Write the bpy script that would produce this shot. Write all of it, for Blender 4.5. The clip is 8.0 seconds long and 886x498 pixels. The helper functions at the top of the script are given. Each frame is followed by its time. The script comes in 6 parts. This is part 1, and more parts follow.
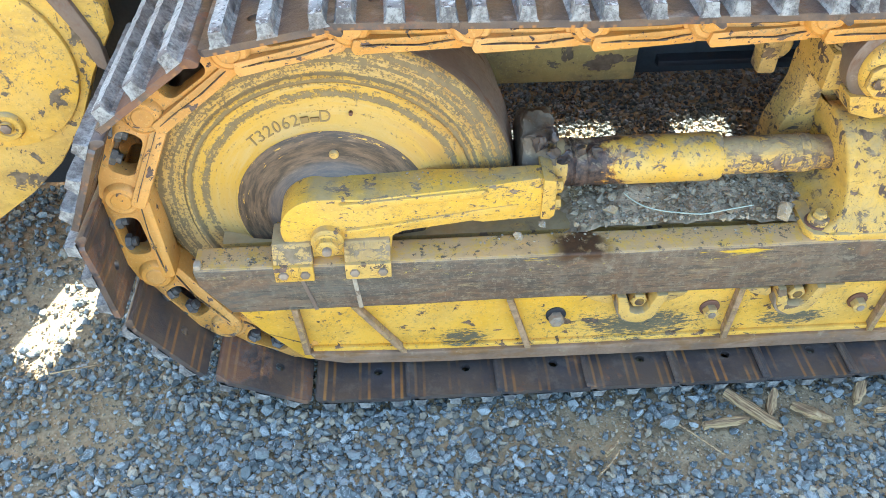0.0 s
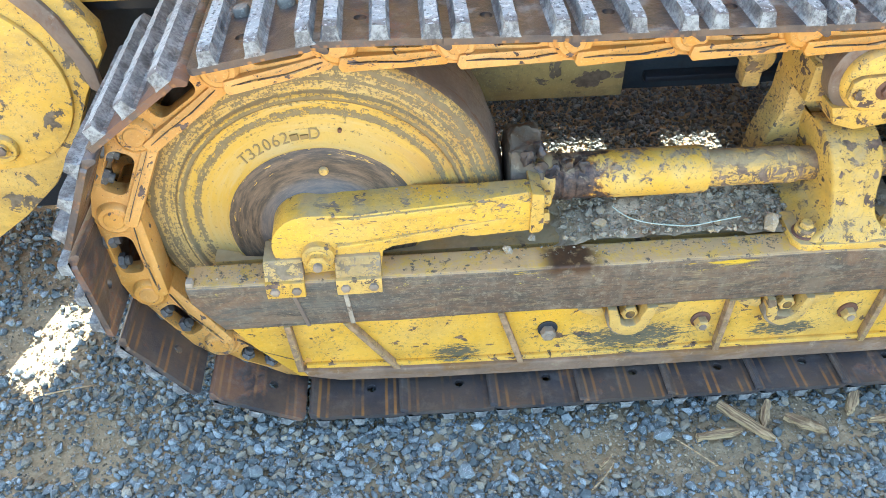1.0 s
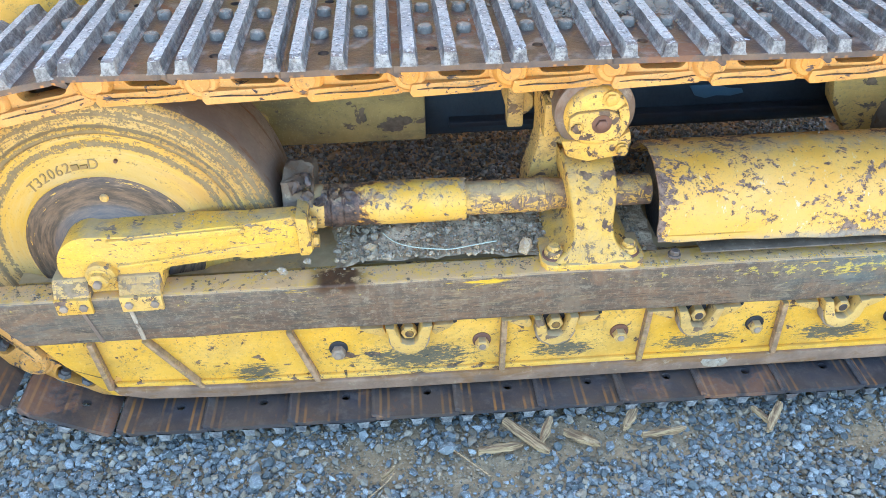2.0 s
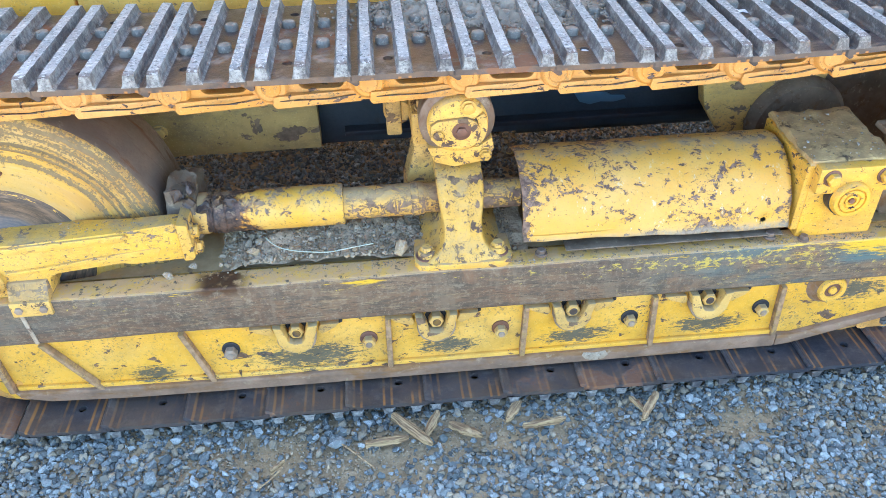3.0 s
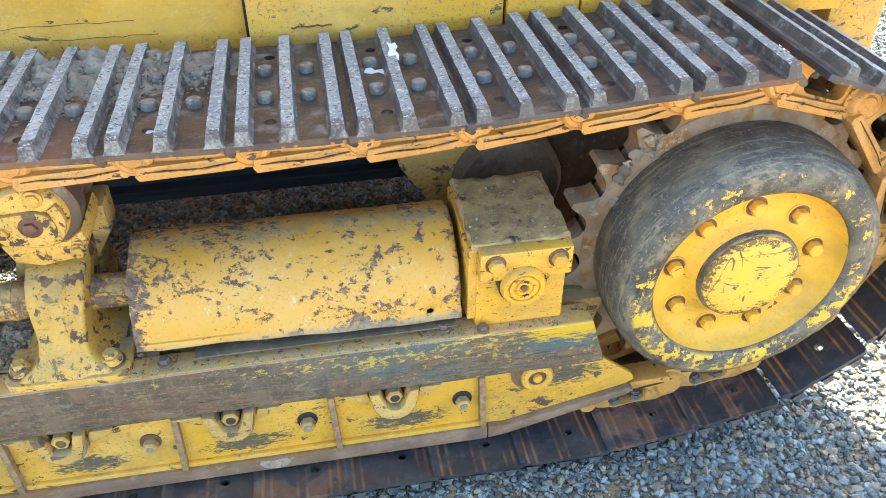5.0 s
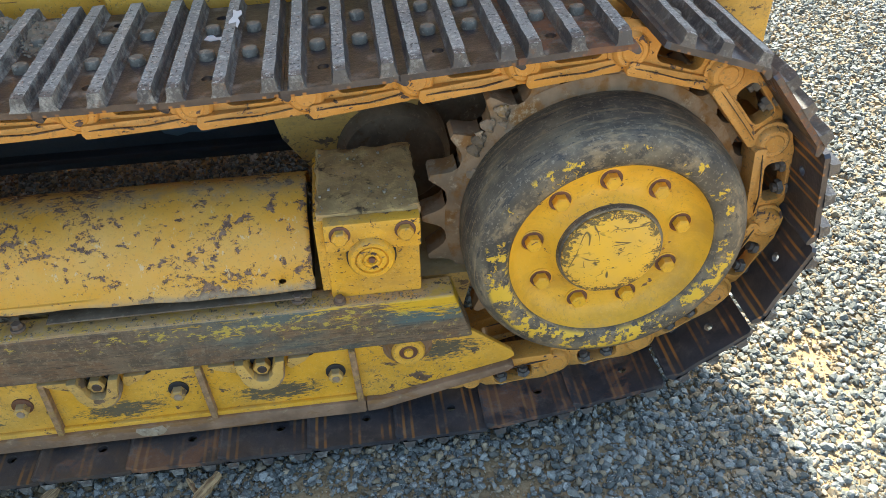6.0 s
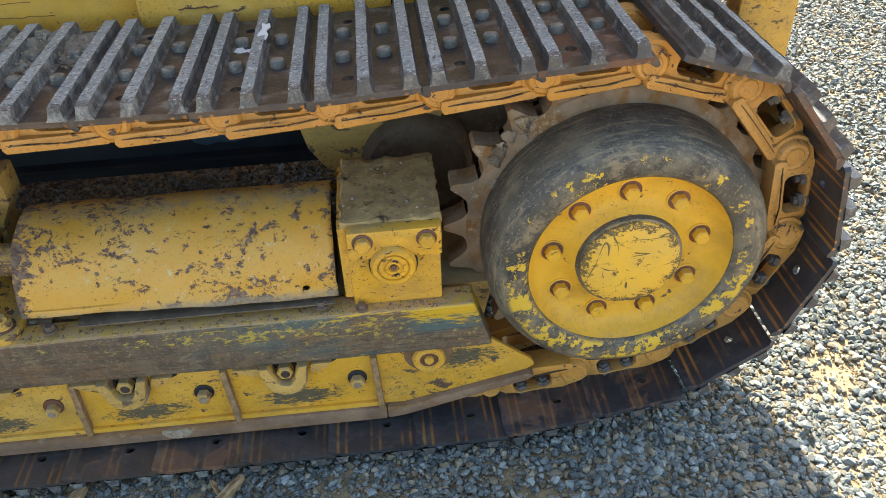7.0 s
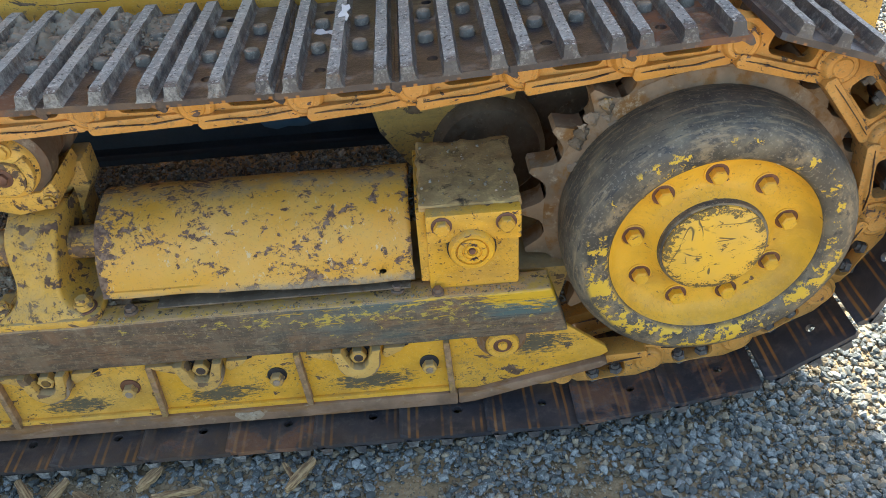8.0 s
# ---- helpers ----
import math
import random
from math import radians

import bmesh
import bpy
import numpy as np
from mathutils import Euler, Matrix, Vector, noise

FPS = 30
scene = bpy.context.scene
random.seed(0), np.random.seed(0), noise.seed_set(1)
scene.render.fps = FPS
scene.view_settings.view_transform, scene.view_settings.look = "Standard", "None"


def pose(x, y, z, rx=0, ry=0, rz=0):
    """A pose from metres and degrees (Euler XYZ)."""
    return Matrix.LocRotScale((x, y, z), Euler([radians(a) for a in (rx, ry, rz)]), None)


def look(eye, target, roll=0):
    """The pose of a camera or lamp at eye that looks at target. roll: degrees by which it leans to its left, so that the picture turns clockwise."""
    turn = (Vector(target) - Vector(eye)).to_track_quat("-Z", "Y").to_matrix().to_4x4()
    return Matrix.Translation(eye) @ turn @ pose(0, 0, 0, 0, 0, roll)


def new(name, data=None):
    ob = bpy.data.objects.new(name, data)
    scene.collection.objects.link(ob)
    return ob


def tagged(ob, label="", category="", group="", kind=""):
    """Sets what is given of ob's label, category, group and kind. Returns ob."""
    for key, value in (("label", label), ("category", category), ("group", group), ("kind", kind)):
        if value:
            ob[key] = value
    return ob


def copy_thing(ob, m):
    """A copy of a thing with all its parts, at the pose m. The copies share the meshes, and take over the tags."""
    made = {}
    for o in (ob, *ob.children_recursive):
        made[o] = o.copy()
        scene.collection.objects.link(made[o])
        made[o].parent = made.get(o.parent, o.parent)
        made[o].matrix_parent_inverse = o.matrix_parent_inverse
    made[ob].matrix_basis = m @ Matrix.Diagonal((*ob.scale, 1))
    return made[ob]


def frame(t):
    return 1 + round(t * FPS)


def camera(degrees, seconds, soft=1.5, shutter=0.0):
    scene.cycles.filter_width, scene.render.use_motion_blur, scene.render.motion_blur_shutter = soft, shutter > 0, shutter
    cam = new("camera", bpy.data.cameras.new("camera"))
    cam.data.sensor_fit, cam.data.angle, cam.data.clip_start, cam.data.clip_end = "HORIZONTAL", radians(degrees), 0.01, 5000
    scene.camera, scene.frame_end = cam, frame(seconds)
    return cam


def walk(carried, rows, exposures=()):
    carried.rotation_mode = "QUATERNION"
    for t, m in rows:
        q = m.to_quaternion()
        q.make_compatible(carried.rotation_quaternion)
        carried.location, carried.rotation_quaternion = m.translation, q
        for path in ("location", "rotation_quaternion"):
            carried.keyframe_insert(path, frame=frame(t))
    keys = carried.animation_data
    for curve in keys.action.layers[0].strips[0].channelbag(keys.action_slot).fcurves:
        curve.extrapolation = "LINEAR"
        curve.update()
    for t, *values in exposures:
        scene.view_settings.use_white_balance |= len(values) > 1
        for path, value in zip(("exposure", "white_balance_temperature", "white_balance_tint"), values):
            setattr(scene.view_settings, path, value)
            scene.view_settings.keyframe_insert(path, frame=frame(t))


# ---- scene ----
cam = camera(57.42, 8.0, soft=0.55)
# seconds, x, y, z in metres, three turns in degrees
PATH = [
    (0, 0.0795, -1.1246, 1.5204, 44.822, 0.134, -3.534),
    (0.5, 0.0872, -1.1368, 1.5136, 46.140, 0.437, -3.986),
    (1, 0.0983, -1.1464, 1.5182, 46.437, 0.702, -4.036),
    (1.5, 0.2013, -1.2031, 1.5322, 48.350, 1.151, -4.393),
    (2, 0.5609, -1.3708, 1.5383, 51.614, 0.834, -4.141),
    (2.2, 0.6851, -1.4130, 1.5601, 52.093, 1.005, -4.067),
    (3.3, 0.8145, -1.4764, 1.5970, 51.960, 1.226, -6.004),
    (3.5, 0.8249, -1.4779, 1.6079, 51.639, 1.433, -6.118),
    (4, 0.9119, -1.4445, 1.6032, 51.595, 1.492, -7.292),
    (4.5, 1.1893, -1.2806, 1.5558, 51.487, 0.576, -9.271),
    (5, 1.4838, -1.1999, 1.5564, 51.934, 0.022, -10.246),
    (5.2, 1.6216, -1.2043, 1.5505, 51.836, -0.075, -10.216),
    (6.3, 1.8617, -1.2734, 1.5214, 50.561, 1.835, -6.517),
    (6.5, 1.8651, -1.2786, 1.5240, 50.616, 1.981, -6.216),
    (7, 1.8595, -1.2827, 1.5355, 51.631, 1.934, -5.669),
    (7.5, 1.8483, -1.2664, 1.5584, 52.082, 1.866, -4.884),
    (8, 1.7815, -1.2703, 1.5176, 51.050, 3.359, -3.288),
]
EXPOSURE = [(0.0, 2.98, 5790.0, 0.5), (1.5, 3.12, 5720.0, 2.0), (2.2, 3.19, 5660.0, 4.5), (3.5, 3.16, 5560.0, 4.5), (4.3, 3.17, 5600.0, 4.5), (5.2, 2.64, 6200.0, 2.5), (6.3, 1.83, 6550.0, 2.5), (8.0, 1.97, 6400.0, 4.0)]
walk(cam, [(t, pose(x, y, z, rx, ry, rz)) for t, x, y, z, rx, ry, rz in PATH], EXPOSURE)
# ---- world, sun ----
world = bpy.data.worlds.new("sky_world")
scene.world = world
world.use_nodes = True
wn = world.node_tree
wn.nodes.clear()
sky = wn.nodes.new("ShaderNodeTexSky")
sky.sky_type, sky.sun_disc = "NISHITA", False
SUN_ELEV, SUN_AZ = 45.0, 2.0          # degrees; the azimuth leans from +y towards +x
sky.sun_elevation, sky.sun_rotation = radians(SUN_ELEV), radians(SUN_AZ)
sky.air_density, sky.dust_density, sky.ozone_density = 1.0, 2.6, 0.8
bgd = wn.nodes.new("ShaderNodeBackground")
bgd.inputs["Strength"].default_value = 0.15
wout = wn.nodes.new("ShaderNodeOutputWorld")
wn.links.new(sky.outputs[0], bgd.inputs["Color"])
wn.links.new(bgd.outputs[0], wout.inputs["Surface"])
sun_data = bpy.data.lights.new("sun", "SUN")
sun_data.energy, sun_data.angle, sun_data.color = 4.5, radians(0.5), (1.0, 0.95, 0.87)
sun = new("sun", sun_data)
sun_from = Vector((math.sin(radians(SUN_AZ)) * math.cos(radians(SUN_ELEV)),
                   math.cos(radians(SUN_AZ)) * math.cos(radians(SUN_ELEV)), math.sin(radians(SUN_ELEV))))
sun.matrix_world = look(sun_from * 20, (0, 0, 0))

# ---- materials ----


class Mat:
    """A small builder for node materials, in object space."""

    def __init__(self, name, shift=True):
        self.m = bpy.data.materials.new(name)
        self.m.use_nodes = True
        self.t = self.m.node_tree
        self.t.nodes.clear()
        self.out = self.n("ShaderNodeOutputMaterial")
        self.b = self.n("ShaderNodeBsdfPrincipled")
        self.t.links.new(self.b.outputs[0], self.out.inputs["Surface"])
        tc = self.n("ShaderNodeTexCoord")
        self.co = tc.outputs["Object"]
        if shift:
            info = self.n("ShaderNodeObjectInfo")
            mul = self.n("ShaderNodeVectorMath", operation="MULTIPLY")
            mul.inputs[1].default_value = (17.0, 31.0, 23.0)
            self.t.links.new(info.outputs["Random"], mul.inputs[0])
            add = self.n("ShaderNodeVectorMath", operation="ADD")
            self.t.links.new(self.co, add.inputs[0])
            self.t.links.new(mul.outputs[0], add.inputs[1])
            self.co = add.outputs[0]
            self.rand = info.outputs["Random"]

    def n(self, kind, **props):
        node = self.t.nodes.new(kind)
        if "operation" in props:
            node.operation = props["operation"]
        return node

    def put(self, socket, value):
        if isinstance(value, bpy.types.NodeSocket):
            self.t.links.new(value, socket)
        elif isinstance(value, (tuple, list)) and len(value) == 3 and socket.type == "RGBA":
            socket.default_value = (*value, 1)
        else:
            socket.default_value = value

    def stretch(self, sx, sy, sz):
        node = self.n("ShaderNodeVectorMath", operation="MULTIPLY")
        node.inputs[1].default_value = (sx, sy, sz)
        self.t.links.new(self.co, node.inputs[0])
        return node.outputs[0]

    def noise(self, scale, detail=4.0, rough=0.55, co=None, warp=0.0):
        node = self.n("ShaderNodeTexNoise")
        node.inputs["Scale"].default_value, node.inputs["Detail"].default_value = scale, detail
        node.inputs["Roughness"].default_value, node.inputs["Distortion"].default_value = rough, warp
        self.t.links.new(co or self.co, node.inputs["Vector"])
        return node.outputs[0]

    def ramp(self, value, lo, hi, a=0.0, b=1.0):
        node = self.n("ShaderNodeMapRange")
        node.interpolation_type = "SMOOTHSTEP"
        for k, v in (("From Min", lo), ("From Max", hi), ("To Min", a), ("To Max", b)):
            self.put(node.inputs[k], v)
        self.put(node.inputs["Value"], value)
        return node.outputs[0]

    def math(self, op, a, b=0.0):
        node = self.n("ShaderNodeMath", operation=op)
        self.put(node.inputs[0], a)
        self.put(node.inputs[1], b)
        return node.outputs[0]

    def mix(self, fac, a, b):
        node = self.n("ShaderNodeMix")
        node.data_type = "RGBA"
        self.put(node.inputs["Factor"], fac)
        self.put(node.inputs[6], a)
        self.put(node.inputs[7], b)
        return node.outputs[2]

    def split(self, co=None):
        node = self.n("ShaderNodeSeparateXYZ")
        self.t.links.new(co or self.co, node.inputs[0])
        return node.outputs

    def normal_z(self):
        geo = self.n("ShaderNodeNewGeometry")
        sep = self.n("ShaderNodeSeparateXYZ")
        self.t.links.new(geo.outputs["True Normal"], sep.inputs[0])
        return sep.outputs[2]

    def island(self):
        geo = self.n("ShaderNodeNewGeometry")
        return geo.outputs["Random Per Island"]

    def bump(self, height, strength=0.4, distance=0.002):
        node = self.n("ShaderNodeBump")
        node.inputs["Strength"].default_value, node.inputs["Distance"].default_value = strength, distance
        self.put(node.inputs["Height"], height)
        self.t.links.new(node.outputs[0], self.b.inputs["Normal"])

    def finish(self, colour, rough=0.6, metal=0.0, spec=0.4):
        self.put(self.b.inputs["Base Color"], colour)
        self.put(self.b.inputs["Roughness"], rough)
        self.put(self.b.inputs["Metallic"], metal)
        self.put(self.b.inputs["Specular IOR Level"], spec)
        return self.m


def paint(name, base, chips=0.6, chip_scale=14.0, dust=0.3, chip_colour=(0.10, 0.06, 0.036), gloss=0.45,
          fade=(0.76, 0.49, 0.15), streak=(1, 1, 1.6), grime=0.5, scuffs=(), fine_wear=1.0):
    """Chipped, faded, grimy and dusty machine paint. chips: the noise level above which bare metal shows.
    scuffs: dark rubbed places (x, z, half width, half height) in the object's space."""
    k = Mat(name, not scuffs)
    co = k.stretch(*streak)
    body = k.mix(k.ramp(k.noise(3.2, 3), 0.35, 0.72), base, tuple(0.5 * a + 0.5 * b for a, b in zip(base, fade)))
    body = k.mix(k.ramp(k.noise(19, 5, 0.6), 0.38, 0.7, 0.0, 0.35), body, tuple(0.72 * a for a in base))
    fine = k.noise(150, 3, 0.6)
    speck = k.ramp(k.noise(120, 6, 0.72), 0.56, 0.60, 0.0, 0.85 * fine_wear)
    pale = k.ramp(k.noise(210, 4, 0.7), 0.58, 0.64, 0.0, 0.28 * fine_wear)
    smear = k.ramp(k.noise(6.5, 8, 0.72, k.stretch(0.7, 1, 1.5), 0.4), 0.44, 0.68, 0.0, grime)
    body = k.mix(smear, body, tuple(0.42 * a + 0.03 for a in base))
    body = k.mix(k.math("MULTIPLY", speck, k.ramp(k.noise(4.5, 3), 0.4, 0.62, 0.1, 1.0)), body, (0.22, 0.15, 0.07))
    body = k.mix(pale, body, (0.74, 0.53, 0.22))
    patch = k.noise(chip_scale, 8, 0.66, co, 0.4)
    level = k.math("ADD", patch, k.ramp(k.noise(chip_scale * 0.22, 2), 0.3, 0.7, -0.04, 0.04))
    chip = k.ramp(level, chips, chips + 0.012)
    small = k.ramp(k.noise(chip_scale * 5.0, 5, 0.65, co), chips + 0.03, chips + 0.045)
    small = k.math("MULTIPLY", small, k.ramp(k.noise(chip_scale * 0.5, 2), 0.42, 0.55))
    scratch = k.ramp(k.noise(40, 7, 0.78, k.stretch(0.5, 1, 2.2), 0.5), chips + 0.055, chips + 0.07)
    scratch2 = k.ramp(k.noise(30, 6, 0.75, k.stretch(2.4, 1, 0.5)), chips + 0.07, chips + 0.08)
    chip = k.math("MAXIMUM", k.math("MAXIMUM", chip, small), k.math("MULTIPLY", k.math("MAXIMUM", scratch, scratch2), fine_wear))
    rust = k.mix(k.ramp(k.noise(60, 4), 0.35, 0.7), chip_colour, tuple(2.1 * c for c in chip_colour))
    colour = k.mix(chip, body, rust)
    if scuffs:
        x, y, z = k.split()
        total = None
        for cx, cz, hx, hz in scuffs:
            dx = k.math("DIVIDE", k.math("SUBTRACT", x, cx), hx)
            dz = k.math("DIVIDE", k.math("SUBTRACT", z, cz), hz)
            d = k.math("SQRT", k.math("ADD", k.math("MULTIPLY", dx, dx), k.math("MULTIPLY", dz, dz)))
            one = k.ramp(d, 0.0, 1.95, 1.0, 0.0)
            total = one if total is None else k.math("MAXIMUM", total, one)
        rub = k.math("ADD", k.math("MULTIPLY", total, 0.36), k.math("ADD", k.math("MULTIPLY", k.noise(24, 6, 0.7, k.stretch(0.5, 1, 1.4)), 0.12), k.math("MULTIPLY", k.noise(190, 5, 0.75, k.stretch(0.32, 1, 1.25), 0.4), 0.75)))
        rub = k.ramp(rub, 0.675, 0.735, 0.0, 0.9)
        colour = k.mix(rub, colour, k.mix(k.noise(30, 4), (0.030, 0.039, 0.038), (0.085, 0.096, 0.082)))
    up = k.ramp(k.normal_z(), 0.3, 0.95)
    dirt = k.math("MULTIPLY", k.ramp(k.noise(13, 7, 0.7), 0.60 - 0.5 * dust, 0.80 - 0.45 * dust), k.math("ADD", k.math("MULTIPLY", up, 0.8), 0.17))
    dirt = k.math("MULTIPLY", dirt, min(1.0, 2.2 * dust))
    colour = k.mix(dirt, colour, k.mix(k.noise(50, 4), (0.28, 0.188, 0.085), (0.50, 0.365, 0.18)))
    rough = k.math("ADD", k.math("MULTIPLY", k.math("MAXIMUM", chip, dirt), 0.35), k.ramp(fine, 0.2, 0.8, gloss - 0.06, gloss + 0.14))
    k.bump(k.math("ADD", k.math("SUBTRACT", k.math("MULTIPLY", fine, 0.4), chip), k.math("MULTIPLY", k.noise(32, 4), 0.7)), 0.6, 0.0015)
    return k.finish(colour, rough, 0, 0.35)


YELLOW = paint("yellow_paint", (0.68, 0.366, 0.040), chips=0.612, chip_scale=34, dust=0.5, grime=0.4, fine_wear=0.9)
YELLOW_CHIPPED = paint("yellow_paint_flaking", (0.63, 0.346, 0.045), chips=0.562, chip_scale=40, chip_colour=(0.085, 0.052, 0.034), dust=0.36, gloss=0.5, streak=(1, 1, 1), fine_wear=0.6)
ROD_PAINT = paint("worn_rod_paint", (0.70, 0.38, 0.05), chips=0.505, chip_scale=30, chip_colour=(0.11, 0.07, 0.05), dust=0.52, gloss=0.55, grime=0.6, streak=(0.8, 1, 1))


def sleeve_paint():
    """Flaking yellow sleeve, burnt black and rust-red towards its front end (local -x)."""
    k = Mat("flaking_burnt_sleeve", False)
    x, y, z = k.split()
    body = k.mix(k.ramp(k.noise(14, 5), 0.35, 0.7), (0.64, 0.345, 0.036), (0.60, 0.38, 0.09))
    body = k.mix(k.ramp(k.noise(160, 5, 0.7), 0.57, 0.63, 0.0, 0.5), body, (0.26, 0.18, 0.08))
    flake = k.math("ADD", k.noise(34, 9, 0.70, None, 0.4), k.ramp(k.noise(11, 2), 0.35, 0.65, -0.04, 0.04))
    chip = k.math("MAXIMUM", k.ramp(flake, 0.548, 0.558), k.ramp(k.noise(130, 6, 0.7), 0.62, 0.635))
    colour = k.mix(chip, body, k.mix(k.ramp(k.noise(90, 5), 0.35, 0.65), (0.10, 0.066, 0.045), (0.22, 0.155, 0.105)))
    fire = k.math("ADD", k.noise(15, 7, 0.66, None, 0.6), k.ramp(x, 0.425, 0.575, 0.20, -0.20))
    colour = k.mix(k.ramp(fire, 0.475, 0.515, 0.0, 0.9), colour, k.mix(k.noise(45, 5), (0.26, 0.075, 0.022), (0.34, 0.175, 0.03)))
    colour = k.mix(k.ramp(fire, 0.515, 0.545), colour, k.mix(k.ramp(k.noise(60, 6, 0.7), 0.35, 0.65), (0.026, 0.019, 0.017), (0.115, 0.068, 0.045)))
    top = k.math("MULTIPLY", k.ramp(k.normal_z(), 0.45, 0.95), k.ramp(k.noise(34, 7, 0.72), 0.46, 0.60, 0.0, 0.75))
    colour = k.mix(top, colour, (0.36, 0.26, 0.15))
    k.bump(k.math("SUBTRACT", k.math("ADD", k.math("MULTIPLY", k.noise(140, 4), 0.5), k.math("MULTIPLY", k.noise(28, 4), 0.8)), chip), 0.7, 0.0018)
    return k.finish(colour, k.ramp(k.noise(40, 4), 0.3, 0.7, 0.45, 0.7))


SLEEVE = sleeve_paint()
YELLOW_FRAME = paint("yellow_paint_clean", (0.76, 0.388, 0.029), chips=0.625, chip_scale=18, dust=0.22, gloss=0.4, grime=0.3)
YELLOW_SIDE = paint("yellow_paint_rubbed", (0.74, 0.380, 0.030), chips=0.612, chip_scale=20, dust=0.25, gloss=0.4, grime=0.4,
                    scuffs=((0.20, 0.135, 0.07, 0.03), (0.59, 0.150, 0.17, 0.052), (0.93, 0.148, 0.10, 0.032), (1.26, 0.148, 0.12, 0.036), (1.61, 0.152, 0.12, 0.036), (1.98, 0.225, 0.11, 0.04)))
YELLOW_GRIMY = paint("yellow_paint_grimy", (0.82, 0.455, 0.045), chips=0.585, chip_scale=38, chip_colour=(0.05, 0.038, 0.026), dust=0.45, grime=0.7, streak=(1, 1, 1.2))
YELLOW_DIRTY = paint("yellow_paint_dirty", (0.64, 0.36, 0.07), chips=0.590, chip_scale=15, dust=0.72, gloss=0.55, grime=0.8)
# Darkened yellow: the hull plate's deep shade is put into the paint.
YELLOW_SHADED = paint("yellow_paint_shaded_hull", (0.32, 0.185, 0.042), chips=0.60, chip_scale=9, dust=0.6, gloss=0.55, grime=0.8)
YELLOW_BODY = paint("yellow_paint_body", (0.72, 0.352, 0.031), chips=0.650, chip_scale=12, dust=0.3, gloss=0.42, grime=0.35)
RIB_PAINT = paint("rusty_rib_paint", (0.42, 0.23, 0.06), chips=0.475, chip_scale=30, chip_colour=(0.20, 0.115, 0.06), dust=0.8, gloss=0.55, grime=0.7)
ORANGE = paint("orange_track_paint", (0.61, 0.280, 0.050), chips=0.62, chip_scale=34, dust=0.25, gloss=0.45, fade=(0.74, 0.43, 0.17), chip_colour=(0.075, 0.05, 0.04), grime=0.35)


def steel(name, dark, rusty, dusty, rust_at=0.55, dust_at=0.6, gloss=0.5, streaks=(1, 1, 1), metal=0.35, scale=9.0):
    k = Mat(name)
    co = k.stretch(*streaks)
    base = k.mix(k.ramp(k.noise(scale * 0.6, 5, 0.6), 0.3, 0.7), dark, tuple(1.7 * c for c in dark))
    rust = k.ramp(k.noise(scale, 6, 0.65, co, 0.3), rust_at, rust_at + 0.16)
    colour = k.mix(rust, base, k.mix(k.noise(55, 4), rusty, tuple(0.5 * c for c in rusty)))
    dust = k.ramp(k.noise(scale * 2.2, 7, 0.7), dust_at, dust_at + 0.14)
    colour = k.mix(dust, colour, dusty)
    grain = k.noise(140, 4, 0.6)
    k.bump(k.math("ADD", grain, k.math("MULTIPLY", k.noise(24, 5), 1.2)), 0.45, 0.0016)
    rough = k.math("ADD", k.math("MULTIPLY", k.math("MAXIMUM", rust, dust), 0.35), k.ramp(grain, 0.2, 0.8, gloss - 0.1, gloss + 0.12))
    return k.finish(colour, rough, k.math("MULTIPLY", k.math("SUBTRACT", 1.0, k.math("MAXIMUM", rust, dust)), metal))


def along_track(k):
    """0 over the dusty front shoes, 1 over the bare rear ones, by place along the track."""
    pos = k.split(k.n("ShaderNodeNewGeometry").outputs["Position"])
    return k.ramp(k.math("ADD", pos[0], k.math("MULTIPLY", k.noise(4, 3), 0.5)), 1.35, 2.15)


